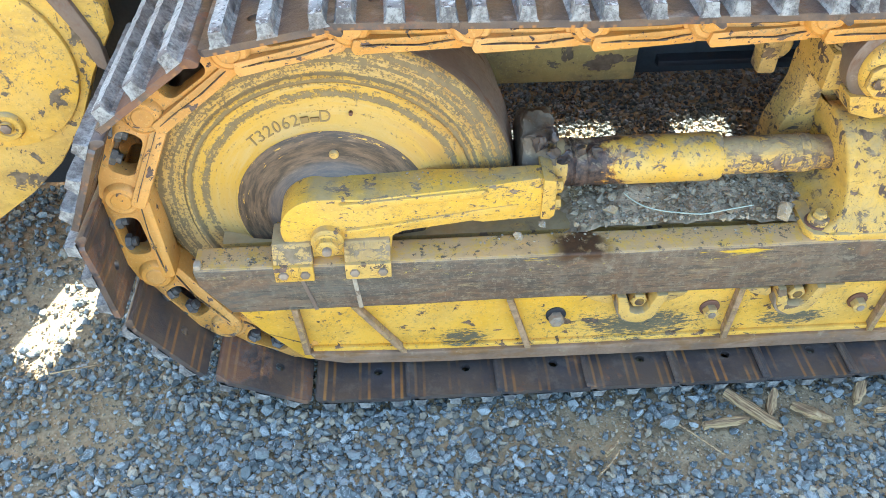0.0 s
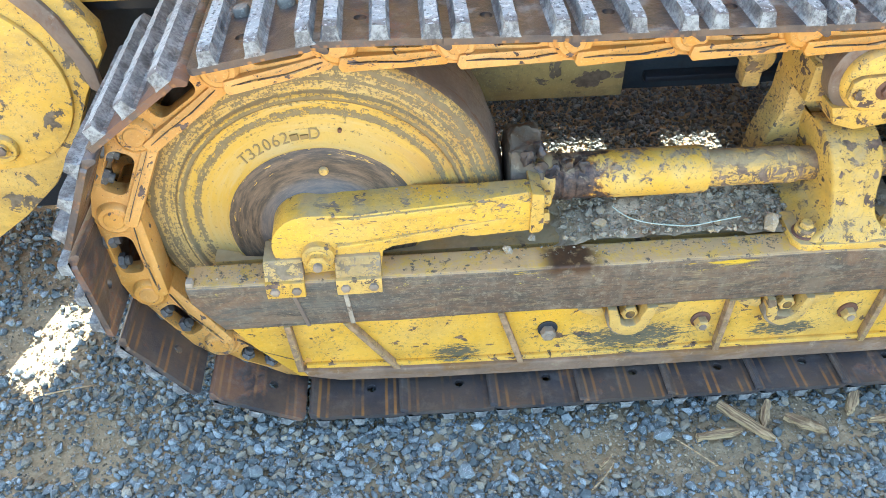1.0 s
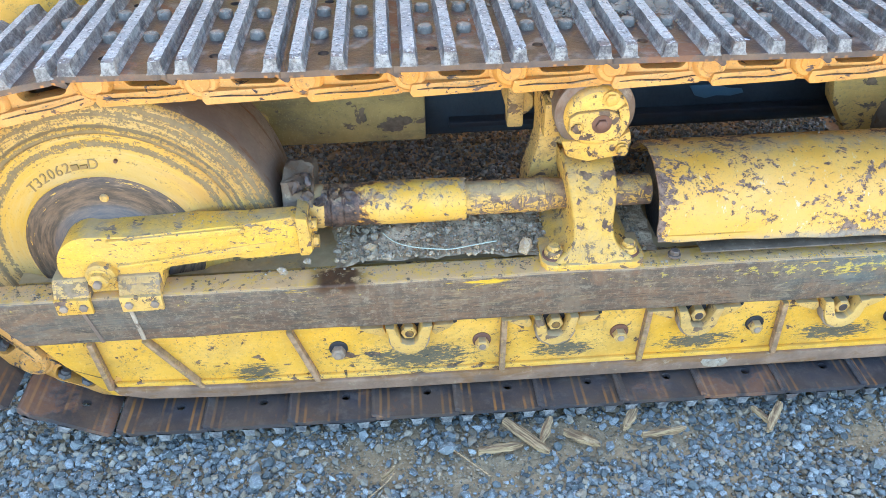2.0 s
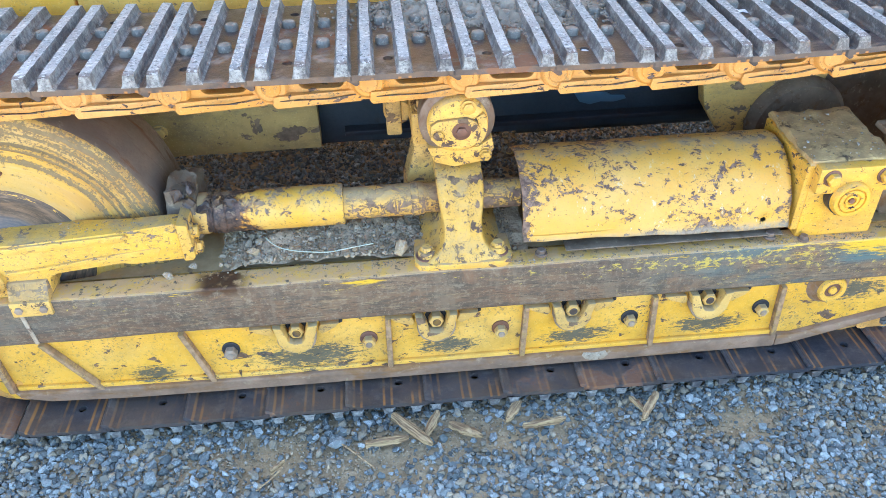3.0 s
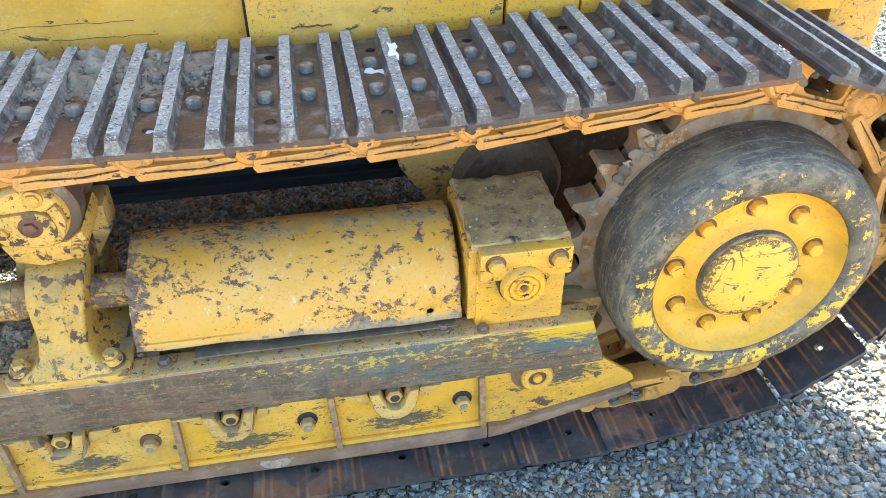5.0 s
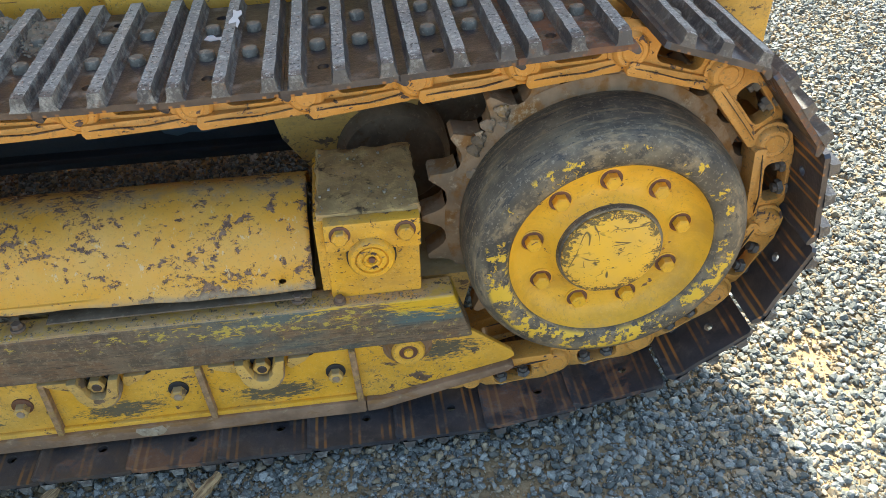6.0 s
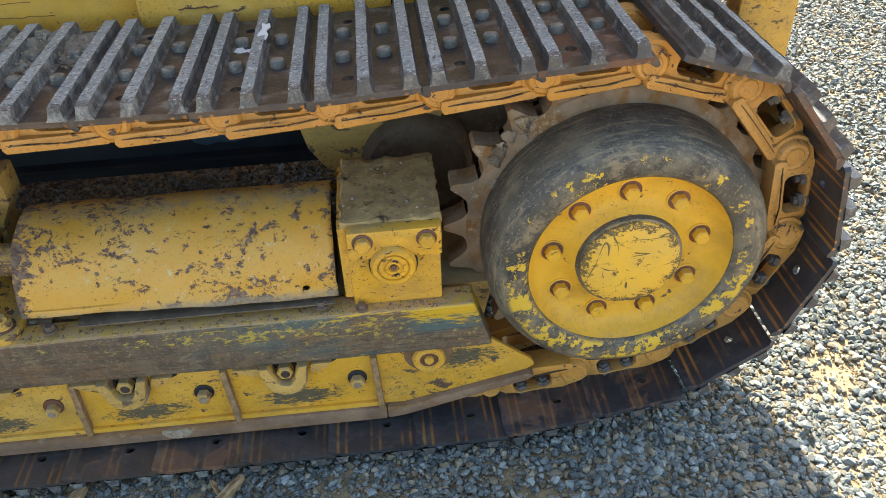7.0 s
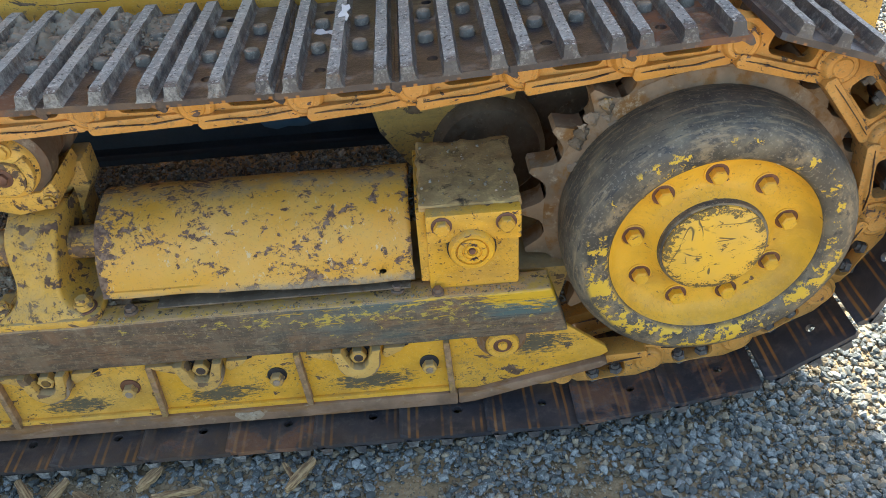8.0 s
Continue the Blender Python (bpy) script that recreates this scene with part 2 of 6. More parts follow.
def shoe_steel():
    """Dark shoe plate: brown steel, more or less rusty from shoe to shoe, with rust stripes along the forging lines."""
    k = Mat("track_shoe_steel")
    tc = k.n("ShaderNodeTexCoord")
    x, y, z = k.split(tc.outputs["Object"])
    base = k.mix(k.ramp(k.noise(7, 6, 0.65), 0.3, 0.7), (0.046, 0.046, 0.054), (0.100, 0.093, 0.096))
    base = k.mix(k.math("MULTIPLY", k.math("SUBTRACT", 1.0, along_track(k)), k.ramp(k.noise(10, 6, 0.7), 0.36, 0.62, 0.15, 0.8)), base, (0.150, 0.108, 0.078))
    more = k.ramp(k.rand, 0.25, 1.0, 0.08, -0.085)
    rust = k.ramp(k.math("SUBTRACT", k.noise(9, 8, 0.72, None, 0.3), more), 0.555, 0.66)
    colour = k.mix(k.math("MULTIPLY", rust, 0.65), base, k.mix(k.noise(70, 4), (0.29, 0.115, 0.03), (0.14, 0.058, 0.024)))
    wob = k.math("ADD", x, k.math("MULTIPLY", k.math("SUBTRACT", k.noise(5, 2), 0.5), 0.008))
    lines = None
    for c in (-0.086, -0.067, -0.014, 0.006, 0.064, 0.083):
        one = k.ramp(k.math("ABSOLUTE", k.math("SUBTRACT", wob, c)), 0.0012, 0.0048, 1.0, 0.0)
        lines = one if lines is None else k.math("MAXIMUM", lines, one)
    lines = k.math("MULTIPLY", k.math("MULTIPLY", lines, k.ramp(z, 0.056, 0.052)), k.ramp(k.noise(9, 4), 0.36, 0.58))
    colour = k.mix(k.math("MULTIPLY", lines, k.ramp(k.rand, 0.2, 0.75, 0.95, 0.35)), colour, (0.42, 0.20, 0.06))
    up = k.ramp(k.normal_z(), 0.2, 0.9)
    dust = k.math("MULTIPLY", k.ramp(k.noise(22, 8, 0.72), 0.50, 0.66), k.math("ADD", k.math("MULTIPLY", up, 0.52), 0.12))
    dust = k.math("MULTIPLY", dust, k.ramp(z, 0.0545, 0.060, 0.3, 1.0))
    colour = k.mix(dust, colour, (0.30, 0.255, 0.20))
    k.bump(k.math("ADD", k.noise(130, 5, 0.65), k.math("MULTIPLY", k.noise(28, 5), 1.3)), 0.55, 0.002)
    return k.finish(colour, k.ramp(k.math("MAXIMUM", rust, dust), 0, 1, 0.36, 0.78), k.ramp(k.math("MAXIMUM", rust, dust), 0.0, 0.7, 0.45, 0.05))


SHOE = shoe_steel()




def grouser_steel():
    """Sides of the grousers: dark brown steel, scaled and blotched with pale dust."""
    k = Mat("grouser_side_steel")
    rear = along_track(k)
    base = k.mix(k.ramp(k.noise(12, 5, 0.6), 0.3, 0.7), (0.060, 0.056, 0.058), (0.125, 0.112, 0.100))
    base = k.mix(k.ramp(k.noise(26, 7, 0.7), 0.55, 0.66, 0.0, 0.7), base, (0.16, 0.095, 0.058))
    level = k.math("ADD", k.math("MULTIPLY", k.noise(30, 8, 0.74), 0.65), k.math("MULTIPLY", k.noise(150, 5, 0.7), 0.35))
    dust = k.ramp(k.math("SUBTRACT", level, k.math("MULTIPLY", rear, 0.085)), 0.40, 0.60, 0.0, 0.9)
    colour = k.mix(dust, base, k.mix(k.noise(60, 4), (0.28, 0.272, 0.248), (0.41, 0.392, 0.345)))
    colour = k.mix(k.ramp(k.noise(210, 4, 0.7), 0.57, 0.63, 0.0, 0.6), colour, (0.07, 0.062, 0.055))
    k.bump(k.math("ADD", k.noise(170, 5, 0.7), k.math("MULTIPLY", k.noise(40, 5), 1.0)), 0.6, 0.002)
    return k.finish(colour, k.ramp(dust, 0, 1, 0.5, 0.85), 0.08)


GROUSER = grouser_steel()


def tip_steel():
    """Worn top of a grouser: pitted bright steel under dust, with dark pits."""
    k = Mat("grouser_worn_dusty")
    x, y, z = k.split(k.n("ShaderNodeTexCoord").outputs["Object"])
    base = k.mix(k.ramp(k.noise(9, 4), 0.35, 0.7), (0.29, 0.284, 0.262), (0.42, 0.404, 0.358))
    end = k.math("ADD", k.math("ADD", y, 0.078), k.math("MULTIPLY", k.math("SUBTRACT", k.noise(30, 5, 0.7), 0.5), 0.05))
    base = k.mix(k.math("MULTIPLY", along_track(k), 0.25), base, (0.13, 0.135, 0.145))
    base = k.mix(k.ramp(end, 0.004, 0.030, 0.8, 0.0), base, (0.125, 0.088, 0.066))
    pits = k.ramp(k.noise(150, 5, 0.7), 0.555, 0.62)
    colour = k.mix(k.math("MULTIPLY", pits, 0.8), base, (0.06, 0.054, 0.048))
    chalk = k.ramp(k.noise(110, 6, 0.72), 0.53, 0.62)
    colour = k.mix(k.math("MULTIPLY", chalk, k.ramp(k.normal_z(), 0.45, 0.95, 0.35, 0.85)), colour, (0.58, 0.555, 0.49))
    k.bump(k.math("SUBTRACT", k.noise(150, 5, 0.65), pits), 0.8, 0.0022)
    return k.finish(colour, 0.75, 0.1)


SHOE_TIP = tip_steel()
FLANGE = steel("worn_flange_steel", (0.18, 0.112, 0.068), (0.30, 0.155, 0.06), (0.33, 0.235, 0.14), 0.48, 0.57, 0.6, streaks=(0.3, 1, 1), metal=0.05, scale=22)
GEAR = steel("brown_gear_steel", (0.185, 0.125, 0.075), (0.30, 0.15, 0.050), (0.38, 0.29, 0.185), 0.46, 0.56, 0.6, metal=0.05, scale=15)
RUST = steel("rusty_brown_steel", (0.12, 0.062, 0.042), (0.24, 0.10, 0.04), (0.26, 0.21, 0.165), 0.5, 0.64, 0.55)
TREAD = steel("worn_tread_steel", (0.15, 0.108, 0.078), (0.22, 0.105, 0.045), (0.34, 0.27, 0.19), 0.52, 0.58, 0.5, streaks=(1, 4, 1))
BLACK = steel("greasy_steel_and_shade", (0.022, 0.021, 0.022), (0.07, 0.045, 0.03), (0.12, 0.11, 0.095), 0.6, 0.68, 0.42, metal=0.1)
BOLT = steel("dusty_bolt_steel", (0.10, 0.09, 0.08), (0.17, 0.10, 0.06), (0.30, 0.27, 0.22), 0.58, 0.55, 0.6, scale=40)
SHOE_BOLT = steel("dusty_shoe_bolt", (0.15, 0.128, 0.098), (0.18, 0.11, 0.07), (0.33, 0.28, 0.21), 0.60, 0.5, 0.75, metal=0.1, scale=40)
CAKED = steel("caked_dirt_on_steel", (0.28, 0.178, 0.070), (0.080, 0.052, 0.028), (0.52, 0.345, 0.13), 0.54, 0.50, 0.8, metal=0.0, scale=26)
SOIL = steel("dry_grey_soil", (0.20, 0.165, 0.118), (0.27, 0.228, 0.166), (0.34, 0.29, 0.215), 0.48, 0.6, 0.95, metal=0.0, scale=30)
GREASE = steel("burnt_greasy_paint", (0.045, 0.032, 0.025), (0.30, 0.16, 0.03), (0.16, 0.13, 0.10), 0.52, 0.66, 0.4, metal=0.0, scale=16)


def plain(name, colour, rough=0.5):
    k = Mat(name, False)
    tone = k.mix(k.noise(40, 4), colour, tuple(0.75 * c for c in colour))
    k.bump(k.noise(120, 3), 0.3, 0.001)
    return k.finish(tone, rough)


def guard_steel():
    """Scraped rubbing beam: brown steel, yellow left in streaks, blue-green scuffs towards the rear end."""
    k = Mat("scraped_guard_steel", False)
    x, y, z = k.split()
    long = k.stretch(0.45, 1, 2.0)
    base = k.mix(k.ramp(k.noise(5, 5, 0.6), 0.3, 0.7), (0.118, 0.072, 0.043), (0.200, 0.126, 0.070))
    base = k.mix(k.ramp(k.noise(34, 6, 0.7, long), 0.42, 0.62), base, (0.098, 0.073, 0.048))
    base = k.mix(k.ramp(k.noise(60, 8, 0.75), 0.5, 0.66), base, (0.225, 0.165, 0.105))
    base = k.mix(k.ramp(k.noise(90, 8, 0.78, k.stretch(0.22, 1, 1.6)), 0.56, 0.62, 0.0, 0.5), base, (0.40, 0.29, 0.14))
    base = k.mix(k.ramp(k.noise(75, 8, 0.78, k.stretch(0.3, 1, 1.6)), 0.56, 0.63, 0.0, 0.4), base, (0.055, 0.045, 0.04))
    base = k.mix(k.ramp(k.noise(9, 8, 0.75, k.stretch(0.6, 1, 1.3), 0.5), 0.50, 0.62, 0.0, 0.7), base, (0.21, 0.115, 0.058))
    base = k.mix(k.ramp(k.noise(11, 8, 0.75, k.stretch(0.5, 1, 1.1), 0.6), 0.54, 0.66, 0.0, 0.75), base, (0.082, 0.064, 0.044))
    base = k.mix(k.ramp(k.noise(15, 8, 0.78, k.stretch(0.8, 1, 1.3), 0.4), 0.57, 0.66, 0.0, 0.6), base, (0.30, 0.235, 0.15))
    base = k.mix(k.ramp(k.noise(16, 7, 0.7, k.stretch(1.6, 1, 0.5)), 0.48, 0.66, 0.0, 0.55), base, (0.195, 0.143, 0.090))
    base = k.mix(k.ramp(k.noise(130, 6, 0.75), 0.57, 0.62, 0.0, 0.4), base, (0.34, 0.26, 0.16))
    scuff = k.math("MULTIPLY", k.ramp(k.noise(7, 5, 0.6, k.stretch(0.5, 1, 2)), 0.42, 0.66), k.math("ADD", k.ramp(x, 1.2, 1.9, 0.0, 0.95), k.ramp(x, -0.3, 0.5, 0.35, 0.0)))
    base = k.mix(scuff, base, (0.085, 0.13, 0.125))
    fleck = k.math("ADD", k.noise(75, 7, 0.75, k.stretch(0.6, 1, 1.1)), k.math("ADD", k.ramp(x, 1.0, 1.6, -0.10, 0.0), k.ramp(k.math("ABSOLUTE", k.math("SUBTRACT", z, 0.375)), 0.0, 0.04, 0.045, -0.05)))
    base = k.mix(k.ramp(fleck, 0.545, 0.60, 0.0, 0.85), base, (0.52, 0.38, 0.06))
    yel = k.math("ADD", k.noise(30, 7, 0.72, k.stretch(0.25, 1, 2.6)), k.math("ADD", k.ramp(x, 0.8, 2.05, -0.06, 0.05), k.ramp(z, 0.30, 0.415, -0.09, 0.05)))
    yel = k.math("ADD", yel, k.math("MULTIPLY", k.ramp(x, 1.80, 1.98), k.ramp(z, 0.33, 0.40, 0.0, 0.16)))
    worn = k.math("MULTIPLY", k.ramp(k.math("ABSOLUTE", k.math("SUBTRACT", x, 0.74)), 0.02, 0.075, 1.0, 0.0), k.ramp(k.math("ABSOLUTE", k.math("SUBTRACT", z, 0.392)), 0.0, 0.022, 0.17, 0.0))
    base = k.mix(k.ramp(k.math("ADD", yel, worn), 0.60, 0.66), base, (0.62, 0.37, 0.02))
    lines = k.noise(26, 5, 0.6, k.stretch(0.10, 1, 3.4), 0.25)
    lines = k.ramp(k.math("ABSOLUTE", k.math("SUBTRACT", lines, 0.5)), 0.002, 0.010, 1.0, 0.0)
    lines = k.math("MULTIPLY", lines, k.ramp(k.noise(11, 4), 0.42, 0.58, 0.0, 0.85))
    base = k.mix(lines, base, (0.030, 0.024, 0.020))
    up = k.ramp(k.normal_z(), 0.5, 0.95)
    top = k.mix(k.ramp(k.noise(40, 8, 0.75), 0.46, 0.60), (0.55, 0.340, 0.145), (0.62, 0.365, 0.075))
    top = k.mix(k.ramp(k.noise(55, 7, 0.75), 0.56, 0.63), top, (0.13, 0.095, 0.06))
    base = k.mix(k.math("MULTIPLY", up, k.ramp(k.noise(12, 5), 0.15, 0.42)), base, top)
    stain = k.math("MULTIPLY", k.ramp(k.math("ABSOLUTE", k.math("SUBTRACT", x, 0.415)), 0.03, 0.075, 1.0, 0.0), k.ramp(k.noise(20, 5), 0.36, 0.5))
    stain = k.math("MULTIPLY", stain, k.ramp(z, 0.37, 0.40))
    base = k.mix(stain, base, k.mix(k.noise(40, 3), (0.02, 0.014, 0.01), (0.12, 0.05, 0.012)))
    k.bump(k.math("ADD", k.noise(120, 4), k.math("MULTIPLY", k.noise(40, 6, 0.7, long), 1.6)), 0.5, 0.0018)
    return k.finish(base, k.ramp(k.noise(30, 4), 0.3, 0.7, 0.5, 0.72), 0.12)


GUARD = guard_steel()


def idler_paint():
    """Yellow cast wheel, tan and worn towards the rim, with worn rings round its axle (local y)."""
    k = Mat("worn_idler_paint", False)
    x, y, z = k.split()
    r = k.math("SQRT", k.math("ADD", k.math("MULTIPLY", x, x), k.math("MULTIPLY", z, z)))
    wob = k.math("ADD", r, k.math("MULTIPLY", k.math("SUBTRACT", k.noise(6, 4), 0.5), 0.010))
    ring = k.n("ShaderNodeCombineXYZ")
    k.put(ring.inputs[0], k.math("MULTIPLY", wob, 9.0))
    k.put(ring.inputs[1], k.math("MULTIPLY", x, 0.9))
    k.put(ring.inputs[2], k.math("MULTIPLY", z, 0.9))
    lines = k.noise(19, 7, 0.72, ring.outputs[0])
    speck = k.noise(170, 6, 0.75)
    coarse = k.noise(34, 7, 0.72, ring.outputs[0])
    base = k.mix(k.ramp(k.noise(5, 4), 0.35, 0.7), (0.57, 0.318, 0.036), (0.50, 0.302, 0.066))
    rim = k.ramp(k.math("ADD", r, k.math("MULTIPLY", k.noise(9, 5), 0.05)), 0.285, 0.325)
    base = k.mix(k.math("MULTIPLY", rim, 0.85), base, k.mix(k.noise(30, 5), (0.48, 0.31, 0.10), (0.60, 0.37, 0.08)))
    base = k.mix(k.ramp(k.noise(7, 6, 0.7, ring.outputs[0]), 0.42, 0.66, 0.0, 0.55), base, (0.52, 0.36, 0.14))
    low = k.math("MULTIPLY", k.ramp(z, 0.08, -0.2, 0.0, 0.6), k.ramp(x, 0.12, -0.1))
    base = k.mix(low, base, (0.42, 0.29, 0.14))
    stain = k.math("MULTIPLY", k.ramp(x, 0.06, 0.24), k.ramp(k.noise(8, 6, 0.7, ring.outputs[0]), 0.34, 0.56, 0.0, 0.9))
    base = k.mix(k.math("MULTIPLY", stain, k.ramp(z, -0.05, 0.08)), base, (0.40, 0.205, 0.045))
    bands = None
    for c, w, f in ((0.241, 0.0075, 0.8), (0.268, 0.0050, 0.9), (0.280, 0.0025, 0.7), (0.303, 0.0030, 0.5), (0.324, 0.0040, 0.6)):
        one = k.ramp(k.math("ABSOLUTE", k.math("SUBTRACT", wob, c)), 0.2 * w, 1.5 * w, f, 0.0)
        bands = one if bands is None else k.math("MAXIMUM", bands, one)
    level = k.math("ADD", k.math("MULTIPLY", bands, 0.135), k.math("ADD", k.math("MULTIPLY", coarse, 0.29), k.math("ADD", k.math("MULTIPLY", lines, 0.25), k.math("MULTIPLY", speck, 0.50))))
    level = k.math("ADD", level, k.ramp(r, 0.20, 0.33, -0.035, 0.05))
    mask = k.ramp(level, 0.548, 0.582, 0.0, 0.85)
    colour = k.mix(mask, base, k.mix(k.noise(60, 4), (0.070, 0.056, 0.036), (0.24, 0.175, 0.09)))
    k.bump(k.math("SUBTRACT", k.noise(110, 4), mask), 0.6, 0.0014)
    return k.finish(colour, k.math("ADD", k.math("MULTIPLY", mask, 0.22), 0.5))


def hub_steel():
    """Bare brown hub with turned rings and yellow left in places."""
    k = Mat("bare_hub_steel", False)
    x, y, z = k.split()
    r = k.math("SQRT", k.math("ADD", k.math("MULTIPLY", x, x), k.math("MULTIPLY", z, z)))
    ring = k.n("ShaderNodeCombineXYZ")
    k.put(ring.inputs[0], k.math("MULTIPLY", k.math("ADD", r, k.math("MULTIPLY", k.noise(6, 3), 0.012)), 9.0))
    k.put(ring.inputs[1], k.math("MULTIPLY", x, 1.4))
    k.put(ring.inputs[2], k.math("MULTIPLY", z, 1.4))
    a = k.noise(12, 7, 0.7, ring.outputs[0])
    base = k.mix(k.ramp(a, 0.38, 0.62), (0.058, 0.040, 0.026), (0.165, 0.104, 0.058))
    base = k.mix(k.ramp(k.noise(26, 8, 0.75, ring.outputs[0]), 0.57, 0.66, 0.0, 0.35), base, (0.34, 0.24, 0.14))
    blue = k.math("MULTIPLY", k.ramp(r, 0.085, 0.10), k.ramp(r, 0.128, 0.115))
    base = k.mix(k.math("MULTIPLY", blue, 0.35), base, (0.13, 0.13, 0.135))
    yel = k.ramp(k.math("ADD", k.noise(20, 7, 0.72, ring.outputs[0]), k.ramp(r, 0.14, 0.181, -0.08, 0.02)), 0.60, 0.64)
    base = k.mix(yel, base, (0.66, 0.38, 0.05))
    k.bump(k.noise(110, 5), 0.5, 0.0014)
    return k.finish(base, k.ramp(a, 0.3, 0.7, 0.42, 0.65), 0.15)


IDLER = idler_paint()
IDLER_DARK = hub_steel()


def drum_paint():
    """Dark grimy drum face with yellow left in broken patches."""
    k = Mat("dark_drum_grime", False)
    x, y, z = k.split()
    r = k.math("SQRT", k.math("ADD", k.math("MULTIPLY", x, x), k.math("MULTIPLY", z, z)))
    grey = k.mix(k.ramp(k.noise(6, 5, 0.6), 0.3, 0.7), (0.055, 0.048, 0.038), (0.130, 0.107, 0.076))
    blot = k.math("ADD", k.math("MULTIPLY", k.noise(17, 6, 0.7), 0.68), k.math("MULTIPLY", k.noise(95, 5, 0.7), 0.32))
    low = k.ramp(z, 0.02, -0.21, 0.0, 0.064)
    left = k.ramp(x, 0.05, -0.20, 0.0, 0.036)
    band = k.math("MULTIPLY", k.ramp(r, 0.206, 0.216), k.ramp(r, 0.262, 0.250))
    front = k.ramp(y, -0.02, -0.035)
    yel = k.math("MULTIPLY", k.ramp(k.math("ADD", blot, k.math("ADD", low, left)), 0.566, 0.574), k.math("MULTIPLY", band, front))
    grey = k.mix(k.math("MULTIPLY", k.ramp(k.noise(14, 5), 0.45, 0.7), 0.6), grey, (0.25, 0.205, 0.132))
    turn = k.n("ShaderNodeCombineXYZ")
    k.put(turn.inputs[0], k.math("MULTIPLY", y, 7.0))
    k.put(turn.inputs[1], x)
    k.put(turn.inputs[2], z)
    grey = k.mix(k.ramp(k.noise(14, 7, 0.72, turn.outputs[0]), 0.50, 0.64, 0.0, 0.8), grey, (0.28, 0.205, 0.115))
    grey = k.mix(k.ramp(k.noise(22, 7, 0.72, turn.outputs[0]), 0.55, 0.63, 0.0, 0.8), grey, (0.035, 0.035, 0.037))
    grey = k.mix(k.ramp(k.noise(150, 5, 0.7), 0.56, 0.64, 0.0, 0.6), grey, (0.30, 0.25, 0.18))
    colour = k.mix(yel, grey, k.mix(k.noise(40, 4), (0.72, 0.44, 0.03), (0.58, 0.38, 0.05)))
    k.bump(k.math("ADD", k.noise(80, 5), k.math("MULTIPLY", yel, 0.7)), 0.5, 0.0018)
    return k.finish(colour, k.ramp(k.noise(20, 4), 0.3, 0.7, 0.45, 0.7))


DRUM = drum_paint()


def cap_paint():
    """Yellow hub cap: thin dark scratches in two directions, rubbed specks, a grimy worn edge (axle along local y)."""
    k = Mat("yellow_paint_scratched", False)
    x, y, z = k.split()
    r = k.math("SQRT", k.math("ADD", k.math("MULTIPLY", x, x), k.math("MULTIPLY", z, z)))
    base = k.mix(k.ramp(k.noise(12, 4), 0.35, 0.7), (0.80, 0.45, 0.045), (0.70, 0.41, 0.07))
    thin = None
    for sx, sz, scale, width in ((0.25, 1.6, 9, 0.006), (1.2, 0.4, 7, 0.0040), (0.6, 1.3, 14, 0.004)):
        one = k.noise(scale, 3, 0.5, k.stretch(sx, 1, sz), 0.3)
        one = k.ramp(k.math("ABSOLUTE", k.math("SUBTRACT", one, 0.5)), 0.4 * width, 1.6 * width, 1.0, 0.0)
        one = k.math("MULTIPLY", one, k.ramp(k.noise(16, 3), 0.44, 0.52))
        thin = one if thin is None else k.math("MAXIMUM", thin, one)
    rub = k.math("ADD", k.math("MULTIPLY", k.noise(45, 7, 0.72, k.stretch(0.7, 1, 1.3)), 0.6), k.math("MULTIPLY", k.noise(190, 5, 0.7), 0.4))
    rub = k.math("ADD", rub, k.ramp(r, 0.074, 0.100, -0.016, 0.08))
    mask = k.math("MAXIMUM", thin, k.ramp(rub, 0.555, 0.585))
    colour = k.mix(k.math("MULTIPLY", mask, 0.9), base, k.mix(k.noise(60, 4), (0.045, 0.040, 0.028), (0.15, 0.11, 0.05)))
    k.bump(k.math("SUBTRACT", k.math("MULTIPLY", k.noise(120, 4), 0.5), mask), 0.6, 0.0012)
    return k.finish(colour, k.math("ADD", k.math("MULTIPLY", mask, 0.2), 0.48))


YELLOW_CAP = cap_paint()


